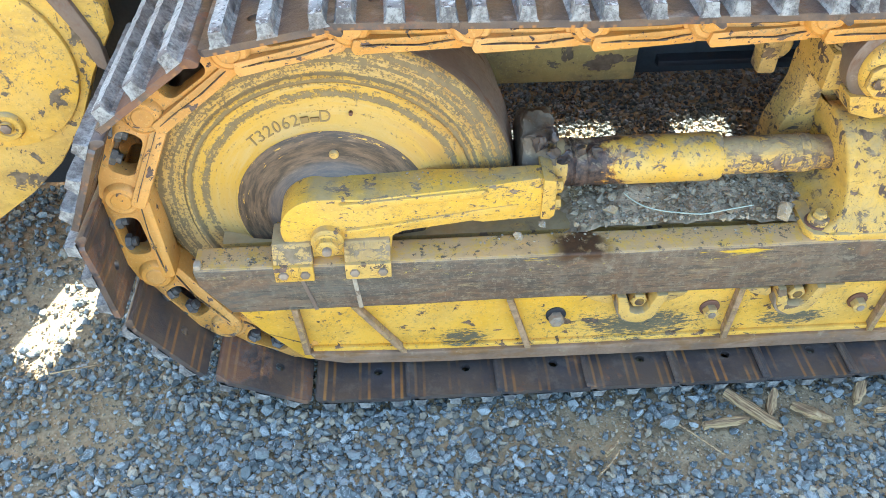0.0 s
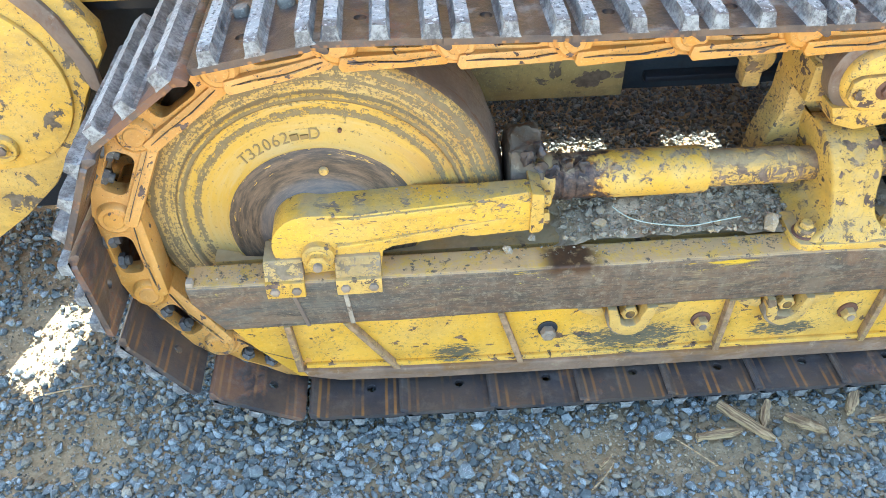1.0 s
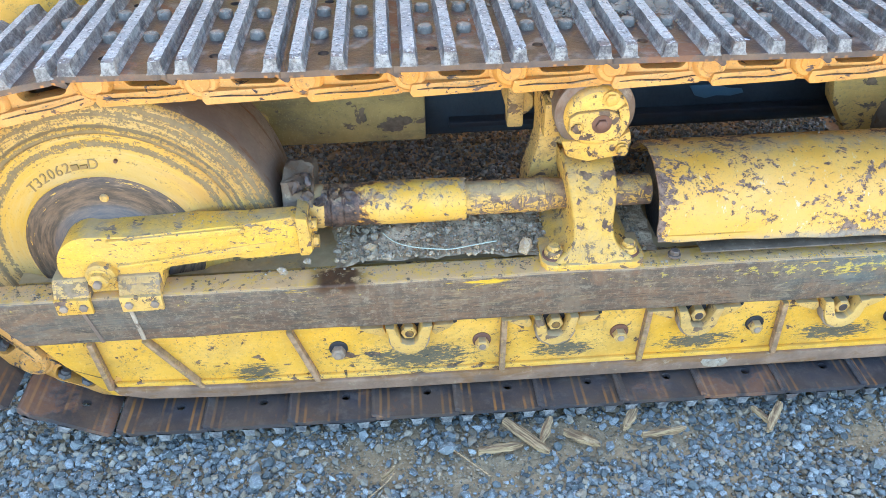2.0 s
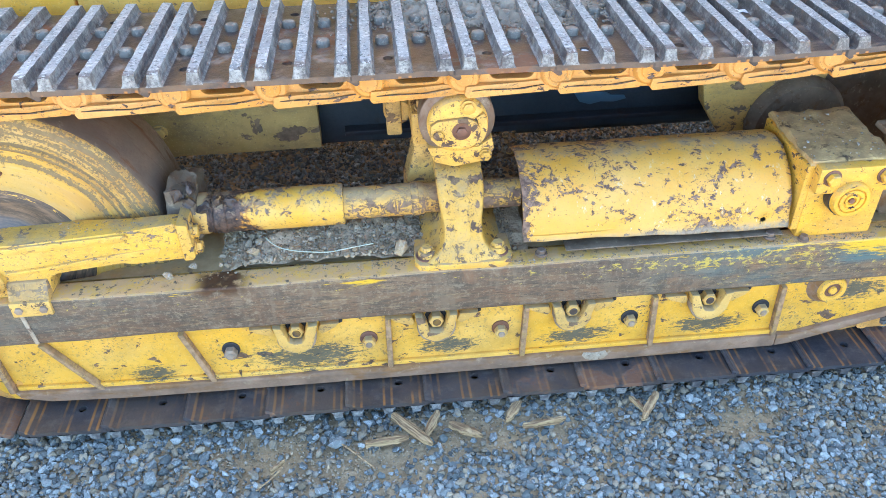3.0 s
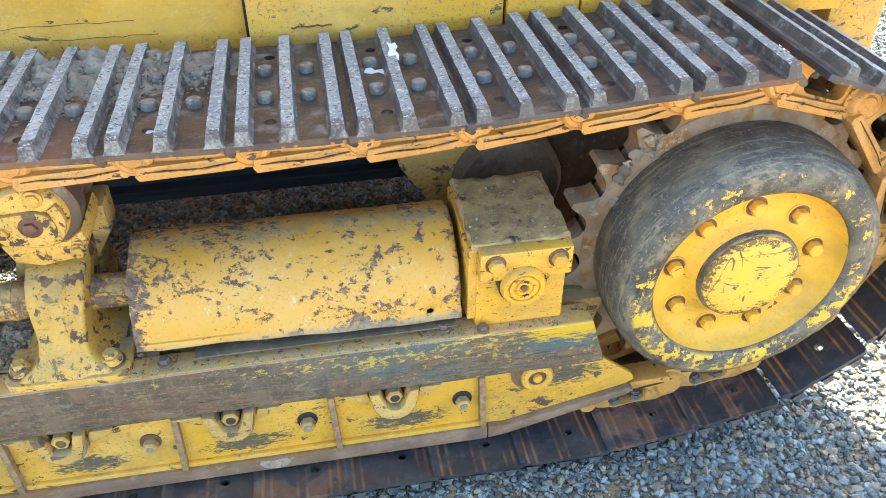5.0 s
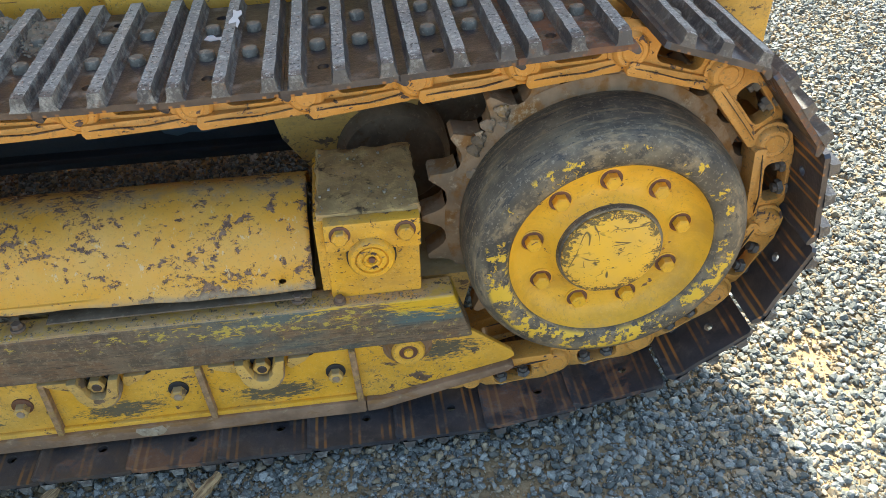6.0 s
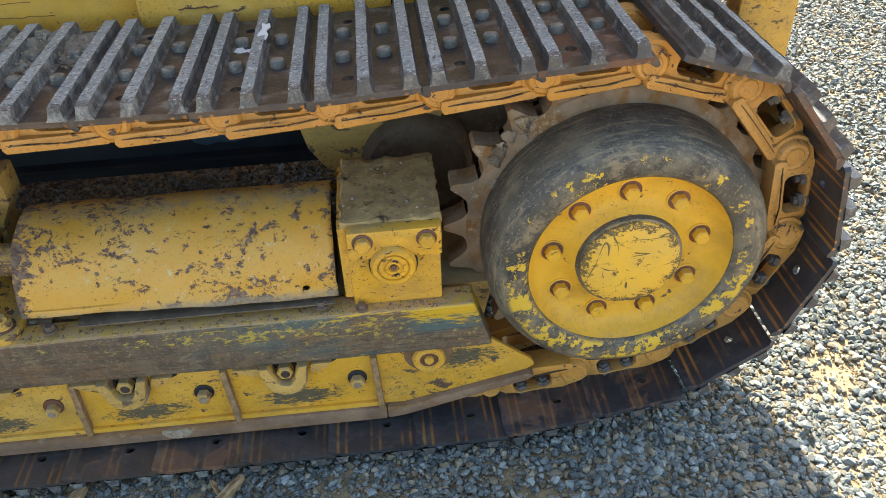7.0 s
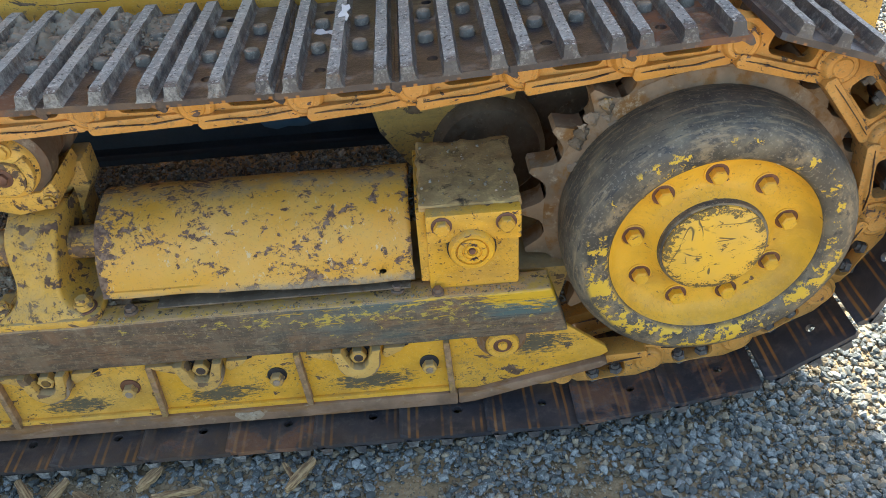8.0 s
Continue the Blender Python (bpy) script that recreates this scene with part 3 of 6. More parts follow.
def cover_paint():
    """Faded cover sheet: clusters of small rust-brown flakes, worn edges, grey dust along the crown and the bottom rim."""
    k = Mat("yellow_paint_cover", False)
    x, y, z = k.split()
    body = k.mix(k.ramp(k.noise(5, 4), 0.35, 0.7), (0.62, 0.308, 0.032), (0.60, 0.350, 0.085))
    body = k.mix(k.ramp(k.noise(24, 6, 0.65), 0.42, 0.68, 0.0, 0.45), body, (0.56, 0.335, 0.06))
    body = k.mix(k.ramp(k.noise(170, 5, 0.7), 0.57, 0.63, 0.0, 0.4), body, (0.30, 0.20, 0.08))
    pale = k.ramp(k.noise(48, 7, 0.74, k.stretch(1.2, 1, 0.6)), 0.60, 0.64, 0.0, 0.7)
    body = k.mix(pale, body, (0.55, 0.45, 0.27))
    edge = k.math("MAXIMUM", k.ramp(x, 1.150, 1.108, 0.0, 0.085), k.ramp(x, 1.716, 1.742, 0.0, 0.07))
    low = k.ramp(z, 0.486, 0.458, 0.0, 0.045)
    crown = k.math("MULTIPLY", k.ramp(z, 0.545, 0.575), k.ramp(z, 0.604, 0.590, 0.0, 0.035))
    group = k.ramp(k.noise(7.5, 3), 0.36, 0.66, -0.075, 0.035)
    flake = k.math("ADD", k.noise(46, 9, 0.72, k.stretch(0.85, 1, 1.1), 0.3), k.math("ADD", group, k.math("ADD", edge, k.math("ADD", low, crown))))
    small = k.math("ADD", k.noise(150, 6, 0.7), k.math("ADD", group, edge))
    chip = k.math("MAXIMUM", k.ramp(flake, 0.556, 0.566), k.ramp(small, 0.607, 0.620))
    colour = k.mix(chip, body, k.mix(k.ramp(k.noise(90, 5, 0.7), 0.35, 0.65), (0.090, 0.052, 0.036), (0.235, 0.150, 0.098)))
    rim = k.math("MAXIMUM", k.ramp(k.math("ADD", z, k.math("MULTIPLY", k.noise(30, 6, 0.7), 0.03)), 0.494, 0.478), k.ramp(k.math("ADD", z, k.math("MULTIPLY", k.noise(26, 6, 0.7), 0.03)), 0.621, 0.634))
    rim = k.math("MULTIPLY", rim, k.ramp(k.noise(60, 7, 0.72), 0.34, 0.58, 0.25, 0.9))
    colour = k.mix(rim, colour, k.mix(k.noise(110, 5), (0.20, 0.155, 0.10), (0.40, 0.33, 0.22)))
    k.bump(k.math("SUBTRACT", k.math("ADD", k.math("MULTIPLY", k.noise(140, 4), 0.35), k.math("MULTIPLY", k.noise(20, 4), 0.8)), chip), 0.65, 0.0015)
    return k.finish(colour, k.math("ADD", k.math("MULTIPLY", k.math("MAXIMUM", chip, rim), 0.3), 0.48))


YELLOW_COVER = cover_paint()
YELLOW_HUB = paint("yellow_paint_hub", (0.78, 0.425, 0.028), chips=0.665, chip_scale=22, dust=0.22, gloss=0.4, grime=0.4, fade=(0.74, 0.42, 0.06), fine_wear=0.45)


def earth(name, a, b, c, scale=30.0):
    k = Mat(name, False)
    colour = k.mix(k.ramp(k.noise(scale * 0.12, 4), 0.35, 0.65), a, b)
    vor = k.n("ShaderNodeTexVoronoi")
    vor.inputs["Scale"].default_value = scale * 1.6
    k.t.links.new(k.co, vor.inputs["Vector"])
    colour = k.mix(k.ramp(k.noise(scale, 7, 0.7), 0.4, 0.7), colour, c)
    k.bump(k.math("ADD", k.noise(scale * 2.5, 6, 0.7), k.math("MULTIPLY", vor.outputs["Distance"], 0.8)), 0.8, 0.0035)
    return k.finish(colour, 0.92, 0, 0.2)


EARTH = earth("gravelly_earth", (0.34, 0.232, 0.118), (0.27, 0.195, 0.108), (0.42, 0.305, 0.172), 55)
DIRT = earth("dry_packed_dirt", (0.38, 0.28, 0.165), (0.44, 0.33, 0.205), (0.53, 0.41, 0.265), 60)


def stones_mat(name, brown=False):
    k = Mat(name, False)
    r = k.island()
    wn_ = k.n("ShaderNodeTexWhiteNoise")
    wn_.noise_dimensions = "1D"
    k.put(wn_.inputs["W"], k.math("MULTIPLY", r, 91.7))
    grey = k.mix(r, (0.28, 0.188, 0.094), (0.47, 0.34, 0.19)) if brown else k.mix(k.math("POWER", r, 2.0), (0.090, 0.096, 0.086), (0.36, 0.362, 0.325))
    warm = k.mix(r, (0.13, 0.100, 0.060), (0.38, 0.30, 0.195))
    colour = k.mix(k.ramp(wn_.outputs["Value"], 0.2 if brown else 0.70, 0.24 if brown else 0.74), grey, warm)
    colour = k.mix(k.ramp(k.noise(70, 5, 0.65), 0.45, 0.7, 0.0, 0.45), colour, (0.30, 0.27, 0.22) if brown else (0.242, 0.245, 0.226))
    veins = k.ramp(k.math("ABSOLUTE", k.math("SUBTRACT", k.noise(60, 3, 0.5, None, 0.6), 0.5)), 0.004, 0.018, 1.0, 0.0)
    colour = k.mix(k.math("MULTIPLY", veins, k.ramp(wn_.outputs["Value"], 0.30, 0.45, 0.55, 0.0)), colour, (0.50, 0.50, 0.48))
    colour = k.mix(k.ramp(k.noise(280, 4, 0.7), 0.54, 0.62, 0.0, 0.5), colour, (0.12, 0.085, 0.05) if brown else (0.065, 0.070, 0.066))
    k.bump(k.noise(160, 5, 0.65), 0.5, 0.0025)
    return k.finish(colour, 0.86, 0, 0.18)


GRAVEL = stones_mat("crushed_grey_gravel")
CRUMBS = stones_mat("dusty_brown_crumbs", True)
WOOD = Mat("splintered_wood")
_w = WOOD.noise(160, 5, 0.65, WOOD.stretch(0.07, 1, 1))
WOOD.bump(_w, 0.8, 0.003)
WOOD = WOOD.finish(WOOD.mix(WOOD.ramp(_w, 0.36, 0.62), (0.15, 0.085, 0.04), (0.46, 0.31, 0.15)), 0.8)
WHITE = plain("white_sun_spot", (0.80, 0.80, 0.78), 0.6)
WIRE = plain("pale_green_cord", (0.40, 0.42, 0.32), 0.6)
PALE = steel("bare_scraped_patch", (0.25, 0.19, 0.125), (0.20, 0.13, 0.08), (0.40, 0.33, 0.24), 0.55, 0.5, 0.7, metal=0.0, scale=40)
BLUE = plain("blue_sky_reflection", (0.075, 0.125, 0.155), 0.4)
BLOCK_PAINT = paint("yellow_paint_block", (0.76, 0.388, 0.027), chips=0.605, chip_scale=44, chip_colour=(0.075, 0.045, 0.03), dust=0.34, grime=0.42, fade=(0.72, 0.40, 0.07))
YOKE_PAINT = paint("yellow_paint_worn_yoke", (0.70, 0.385, 0.042), chips=0.596, chip_scale=58, chip_colour=(0.11, 0.075, 0.05), dust=0.36, gloss=0.5, grime=0.72, streak=(0.6, 1, 1.2), fade=(0.66, 0.46, 0.17), fine_wear=1.0)
ARM_PAINT = paint("yellow_paint_scuffed_arm", (0.72, 0.385, 0.042), chips=0.597, chip_scale=24, chip_colour=(0.10, 0.07, 0.045), dust=0.42, gloss=0.45, grime=0.62, streak=(1, 1, 0.8), fade=(0.66, 0.45, 0.16))
# Grimy yellow, also darkened to carry the shade on the pedestal.
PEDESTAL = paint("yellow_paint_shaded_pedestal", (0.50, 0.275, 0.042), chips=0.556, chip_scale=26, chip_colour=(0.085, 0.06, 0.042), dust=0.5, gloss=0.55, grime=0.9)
LUG = paint("dusty_lug_paint", (0.50, 0.29, 0.07), chips=0.53, chip_scale=36, chip_colour=(0.11, 0.08, 0.055), dust=0.95, gloss=0.6, grime=0.9)
IRON = steel("grimy_iron_and_shade", (0.095, 0.068, 0.042), (0.16, 0.095, 0.045), (0.26, 0.20, 0.13), 0.54, 0.56, 0.7, metal=0.0, scale=30)
HOOK = steel("worn_hook_iron", (0.20, 0.145, 0.095), (0.40, 0.24, 0.06), (0.36, 0.28, 0.19), 0.56, 0.54, 0.7, metal=0.0, scale=30)
LINK_WEAR = paint("link_wear_line", (0.42, 0.24, 0.06), chips=0.47, chip_scale=45, chip_colour=(0.07, 0.05, 0.035), dust=0.3)

# ---- mesh helpers ----


def merge(bm, tmp, m=None):
    if m is not None:
        bmesh.ops.transform(tmp, matrix=m, verts=tmp.verts)
    me = bpy.data.meshes.new("t")
    tmp.to_mesh(me)
    tmp.free()
    bm.from_mesh(me)
    bpy.data.meshes.remove(me)
    return bm


def bevel_all(bm, width, seg=2, angle=30):
    if width > 0:
        edges = [e for e in bm.edges if len(e.link_faces) == 2 and e.calc_face_angle(0) > radians(angle)]
        bmesh.ops.bevel(bm, geom=edges, offset=width, segments=seg, affect="EDGES", profile=0.6, clamp_overlap=True)


def box(bm, x0, x1, y0, y1, z0, z1, bevel=0.004, m=None):
    t = bmesh.new()
    bmesh.ops.create_cube(t, size=1)
    for v in t.verts:
        v.co = ((x0 + x1) / 2 + v.co.x * (x1 - x0), (y0 + y1) / 2 + v.co.y * (y1 - y0), (z0 + z1) / 2 + v.co.z * (z1 - z0))
    bevel_all(t, bevel)
    return merge(bm, t, m)


def prism(bm, outline, y0, y1, bevel=0.004, holes=(), plane="xz", m=None):
    """An outline in a plane, drawn out across it. plane xz: along y; yz: along x; xy: along z."""
    t = bmesh.new()
    edges = []
    for loop in (outline, *holes):
        vs = [t.verts.new((a, 0, b)) for a, b in loop]
        edges += [t.edges.new((vs[i], vs[(i + 1) % len(vs)])) for i in range(len(vs))]
    if holes:
        bmesh.ops.triangle_fill(t, edges=edges, use_beauty=True)
    else:
        bmesh.ops.contextual_create(t, geom=edges)
    faces = list(t.faces)
    ext = bmesh.ops.extrude_face_region(t, geom=faces)
    bmesh.ops.translate(t, verts=[v for v in ext["geom"] if isinstance(v, bmesh.types.BMVert)], vec=(0, y1 - y0, 0))
    bmesh.ops.translate(t, verts=t.verts, vec=(0, y0, 0))
    bmesh.ops.recalc_face_normals(t, faces=t.faces)
    bevel_all(t, bevel, 2, 40)
    if plane == "yz":
        bmesh.ops.transform(t, matrix=Matrix(((0, 1, 0, 0), (1, 0, 0, 0), (0, 0, 1, 0), (0, 0, 0, 1))), verts=t.verts)
        bmesh.ops.recalc_face_normals(t, faces=t.faces)
    if plane == "xy":
        bmesh.ops.transform(t, matrix=Matrix(((1, 0, 0, 0), (0, 0, 1, 0), (0, 1, 0, 0), (0, 0, 0, 1))), verts=t.verts)
        bmesh.ops.recalc_face_normals(t, faces=t.faces)
    return merge(bm, t, m)


def lathe(bm, profile, seg=48, m=None, axis="y", start=0.0, sweep=360.0):
    """A profile of (radius, along the axis) turned about the axis."""
    t = bmesh.new()
    full = sweep >= 360
    count = seg if full else seg + 1
    rings = []
    for r, a in profile:
        ring = []
        for i in range(count):
            f = radians(start + sweep * i / seg)
            c, s = r * math.cos(f), r * math.sin(f)
            ring.append(t.verts.new({"y": (c, a, s), "x": (a, c, s), "z": (c, s, a)}[axis]))
        rings.append(ring)
    for ra, rb in zip(rings, rings[1:]):
        for i in range(seg):
            j = (i + 1) % count
            t.faces.new((ra[i], ra[j], rb[j], rb[i]))
    bmesh.ops.remove_doubles(t, verts=t.verts, dist=1e-6)
    bmesh.ops.recalc_face_normals(t, faces=t.faces)
    return merge(bm, t, m)


def rod(bm, a, b, r, seg=20, bevel=0.003, r2=None):
    """A closed round bar from a to b."""
    a, b = Vector(a), Vector(b)
    length = (b - a).length
    r2 = r if r2 is None else r2
    m = Matrix.Translation(a) @ (b - a).to_track_quat("Z", "Y").to_matrix().to_4x4()
    return lathe(bm, [(0, 0), (r - bevel, 0), (r, bevel), (r2, length - bevel), (r2 - bevel, length), (0, length)], seg, m, "z")


def hexbolt(bm, at, way, r, h, washer=1.35):
    """A hexagon head on a washer, standing on the point at and rising along way."""
    m = Matrix.Translation(at) @ Vector(way).to_track_quat("Z", "Y").to_matrix().to_4x4()
    if washer:
        lathe(bm, [(0, -0.002), (r * washer, -0.002), (r * washer, h * 0.22), (r * washer - 0.001, h * 0.28), (0, h * 0.28)], 20, m, "z")
    lathe(bm, [(0, 0), (r, 0), (r, h * 0.86), (r * 0.82, h), (0, h)], 6, m, "z")
    return bm


def smooth(me, angle=40):
    for p in me.polygons:
        p.use_smooth = True
    me.set_sharp_from_angle(angle=radians(angle))


def part(name, bm, material, parent=None, label="", sharp=40, mats=()):
    me = bpy.data.meshes.new(name)
    bm.normal_update()
    bm.to_mesh(me)
    bm.free()
    for k in (material, *mats):
        me.materials.append(k)
    smooth(me, sharp)
    ob = new(name, me)
    if parent is not None:
        ob.parent = parent
    if label:
        tagged(ob, label)
    return ob


def thing(name, label, category, at=(0, 0, 0), group="", kind="", lean=0.0, size=(1, 1, 1)):
    ob = new(name)
    ob.location, ob.rotation_euler, ob.scale = at, (radians(lean), 0, 0), size
    ob.empty_display_size = 0.05
    return tagged(ob, label, category, group, kind)


def rough_up(bm, amount, scale):
    for v in bm.verts:
        v.co += Vector(noise.noise_vector(v.co * scale)) * amount


# ---- ground ----
def ground():
    bm = bmesh.new()
    xs = sorted({*np.round(np.linspace(-2.5, 5.5, 110), 3), -400, -40, -8, 9, 40, 400})
    ys = sorted({*np.round(np.linspace(-1.2, 4.0, 75), 3), -400, -40, -6, 8, 40, 400})
    grid = [[bm.verts.new((x, y, 0.006 * noise.noise((x * 3, y * 3, 0)) + 0.004 * noise.noise((x * 14, y * 14, 3)) - 0.046 if abs(x) < 8 and abs(y) < 8 else -0.048)) for y in ys] for x in xs]
    for i in range(len(xs) - 1):
        for j in range(len(ys) - 1):
            bm.faces.new((grid[i][j], grid[i + 1][j], grid[i + 1][j + 1], grid[i][j + 1]))
    ob = part("ground", bm, EARTH)
    return tagged(ob, "brown gravelly earth yard under the crawler machine", "ground", kind="structure")


ground()


def stone_mesh(name, places, sizes, seed, lift=0.3, flat=0.68, coarse=False):
    """Many angular stones in one mesh."""
    rng = np.random.default_rng(seed)
    t = bmesh.new()
    if coarse:
        bmesh.ops.create_cone(t, segments=4, radius1=1.0, radius2=0.72, depth=1.3, cap_ends=True, cap_tris=True)
    else:
        bmesh.ops.create_icosphere(t, subdivisions=1, radius=1)
    bmesh.ops.triangulate(t, faces=t.faces)
    base = np.array([v.co[:] for v in t.verts])
    tris = np.array([[v.index for v in f.verts] for f in t.faces])
    t.free()
    n = len(places)
    v = np.repeat(base[None], n, 0)
    v = v * rng.uniform(0.80, 1.16, (n, len(base), 1))
    for _ in range(4):      # cut flat broken faces
        d = rng.normal(size=(n, 3))
        d /= np.linalg.norm(d, axis=1)[:, None]
        h = np.einsum("nij,nj->ni", v, d)
        v -= np.maximum(h - 0.48, 0)[..., None] * d[:, None, :]
    v *= np.stack([rng.uniform(0.9, 1.35, n), rng.uniform(0.72, 1.0, n), rng.uniform(0.55, 0.9, n) * flat / 0.68], 1)[:, None, :]
    a, b = rng.uniform(0, 6.283, n), rng.normal(0, 0.35, n)
    x = v[..., 0] * np.cos(b)[:, None] - v[..., 2] * np.sin(b)[:, None]
    z = v[..., 0] * np.sin(b)[:, None] + v[..., 2] * np.cos(b)[:, None]
    y = v[..., 1]
    v = np.stack([x * np.cos(a)[:, None] - y * np.sin(a)[:, None], x * np.sin(a)[:, None] + y * np.cos(a)[:, None], z], -1)
    v = v * sizes[:, None, None]
    v[..., 2] += (sizes * lift)[:, None]
    v += places[:, None, :]
    faces = (tris[None] + (np.arange(n) * len(base))[:, None, None]).reshape(-1, 3)
    me = bpy.data.meshes.new(name)
    me.from_pydata(v.reshape(-1, 3), [], faces)
    me.materials.append(GRAVEL)
    return new(name, me)


def bare(x, y):
    """Where brown earth shows through the gravel: 0 to 1."""
    out = np.zeros_like(x)
    for cx, cy, rx, ry in ((0.48, -0.17, 0.26, 0.10), (0.72, -0.22, 0.22, 0.10), (0.95, -0.15, 0.30, 0.08), (2.10, -0.26, 0.13, 0.15), (-0.8, 0.5, 0.35, 0.22), (-0.68, -0.10, 0.24, 0.16), (1.66, -0.20, 0.16, 0.08), (2.96, 0.05, 0.10, 0.13), (-0.84, 0.24, 0.24, 0.24)):
        out = np.maximum(out, 1.25 - np.hypot((x - cx) / rx, (y - cy) / ry))
    return np.clip(out, 0, 0.92)


def gravel():
    rng = np.random.default_rng(11)
    for count, x0, x1, y0, y1, s0, s1 in (
            (80000, -1.15, 3.5, -0.52, 0.75, 0.0045, 0.0185),
            (22000, -0.3, 2.2, 0.72, 1.55, 0.005, 0.016),
            (62000, 2.25, 4.9, 0.70, 3.3, 0.007, 0.021),
            (3000, -1.7, 2.4, 0.75, 2.4, 0.008, 0.022)):
        p = np.stack([rng.uniform(x0, x1, count), rng.uniform(y0, y1, count), np.zeros(count)], 1)
        keep = rng.uniform(0, 1, count) > bare(p[:, 0], p[:, 1])
        keep &= ~((p[:, 0] > 0.05) & (p[:, 0] < 2.2) & (p[:, 1] > 0.02) & (p[:, 1] < 0.30))      # nothing under the shoes
        p = p[keep]
        s = s0 + (s1 - s0) * rng.beta(1.0, 2.3, len(p))
        p[:, 2] = -0.050 + rng.uniform(0, 0.010, len(p))
        ob = stone_mesh("gravel", p, s, 5, coarse=y0 > 0.6)
        tagged(ob, "loose crushed blue-grey gravel spread over the yard", "gravel", kind="stuff")

    # grit between the stones
    count = 18000
    p = np.stack([rng.uniform(-0.95, 2.9, count), rng.uniform(-0.50, 0.12, count), rng.uniform(-0.046, -0.038, count)], 1)
    ob = stone_mesh("grit", p, 0.0018 + 0.0036 * rng.beta(1, 2, count), 6)
    ob.data.materials.clear()
    ob.data.materials.append(CRUMBS)
    tagged(ob, "fine brown-grey grit between the stones", "grit", kind="stuff")
    # brown crumbs where the earth shows
    count = 26000
    p = np.stack([rng.uniform(-1.1, 3.2, count), rng.uniform(-0.5, 0.5, count), rng.uniform(-0.046, -0.040, count)], 1)
    p = p[rng.uniform(0, 0.85, count) < bare(p[:, 0], p[:, 1])]
    ob = stone_mesh("earth_crumbs", p, 0.0016 + 0.0065 * rng.beta(1, 3, len(p)), 9)
    ob.data.materials.clear()
    ob.data.materials.append(CRUMBS)
    tagged(ob, "brown earth crumbs and grit on bare ground", "earth", kind="stuff")


gravel()
# ---- crawler track ----
CASTING = plain("worn_cast_number", (0.29, 0.18, 0.058), 0.6)
def ring_washer(at, r):
    """A thin washer facing -y."""
    return lathe(bmesh.new(), [(0, -0.0025), (r - 0.001, -0.0025), (r, -0.0015), (r, 0.002)], 24, Matrix.Translation(at))


IX, IZ = -0.055, 0.456          # idler centre
SX, SZ = 2.319, 0.501           # sprocket centre


def pin_places():
    """Centres of the 36 track pins, top run rearwards first."""
    cx = [0.003, 0.3, 0.98, 1.4, 1.7, 2.15, 2.352]
    cz = [0.857, 0.848, 0.844, 0.836, 0.835, 0.862, 0.876]
    pins = []
    for i in range(12):
        x = 0.003 + i * 2.349 / 12
        pins.append((x, float(np.interp(x, cx, cz))))
    for i in range(6):
        a = radians(85 - 30.8 * i)
        r = 0.374 if i == 0 else 0.381
        pins.append((SX + r * math.cos(a), SZ + r * math.sin(a)))
    for i in range(12):
        x = 2.255 - i * 2.414 / 12
        pins.append((x, 0.070 + 0.03 * max(0, (x - 2.05) / 0.2) ** 2))
    for i in range(6):
        a = radians(13 + 29.1 * i)
        pins.append((IX - 0.398 * math.sin(a), IZ - 0.392 * math.cos(a)))
    return pins


def arc(cx, cz, r, a0, a1, n):
    return [(cx + r * math.cos(radians(a0 + (a1 - a0) * i / n)), cz + r * math.sin(radians(a0 + (a1 - a0) * i / n))) for i in range(n + 1)]


SHOE_NEAR, SHOE_FAR = -0.078, 0.330


def shoe_mesh():
    bm = bmesh.new()
    holes = [arc(-0.033, y, 0.0105, 0, -337.5, 15) for y in (-0.004, 0.27)]
    plate = [(-0.111, SHOE_NEAR + 0.006), (-0.104, SHOE_NEAR), (-0.04, SHOE_NEAR), (0.03, SHOE_NEAR + 0.002), (0.074, SHOE_NEAR), (0.080, SHOE_NEAR + 0.003),
             (0.080, SHOE_FAR - 0.003), (0.074, SHOE_FAR), (-0.104, SHOE_FAR), (-0.111, SHOE_FAR - 0.006)]
    prism(bm, plate, 0.050, 0.062, 0.0, holes, "xy")
    # turned-down leading lip and overlap at the other edge
    prism(bm, [(0.0795, 0.0502), (0.086, 0.047), (0.096, 0.0395), (0.101, 0.0390), (0.105, 0.043), (0.101, 0.054), (0.095, 0.0615), (0.0795, 0.0618)], SHOE_NEAR + 0.003, SHOE_FAR - 0.003, 0.001)
    me = bpy.data.meshes.new("track_shoe")
    bm.to_mesh(me)
    bm.free()
    me.materials.append(SHOE)
    smooth(me, 25)
    return me


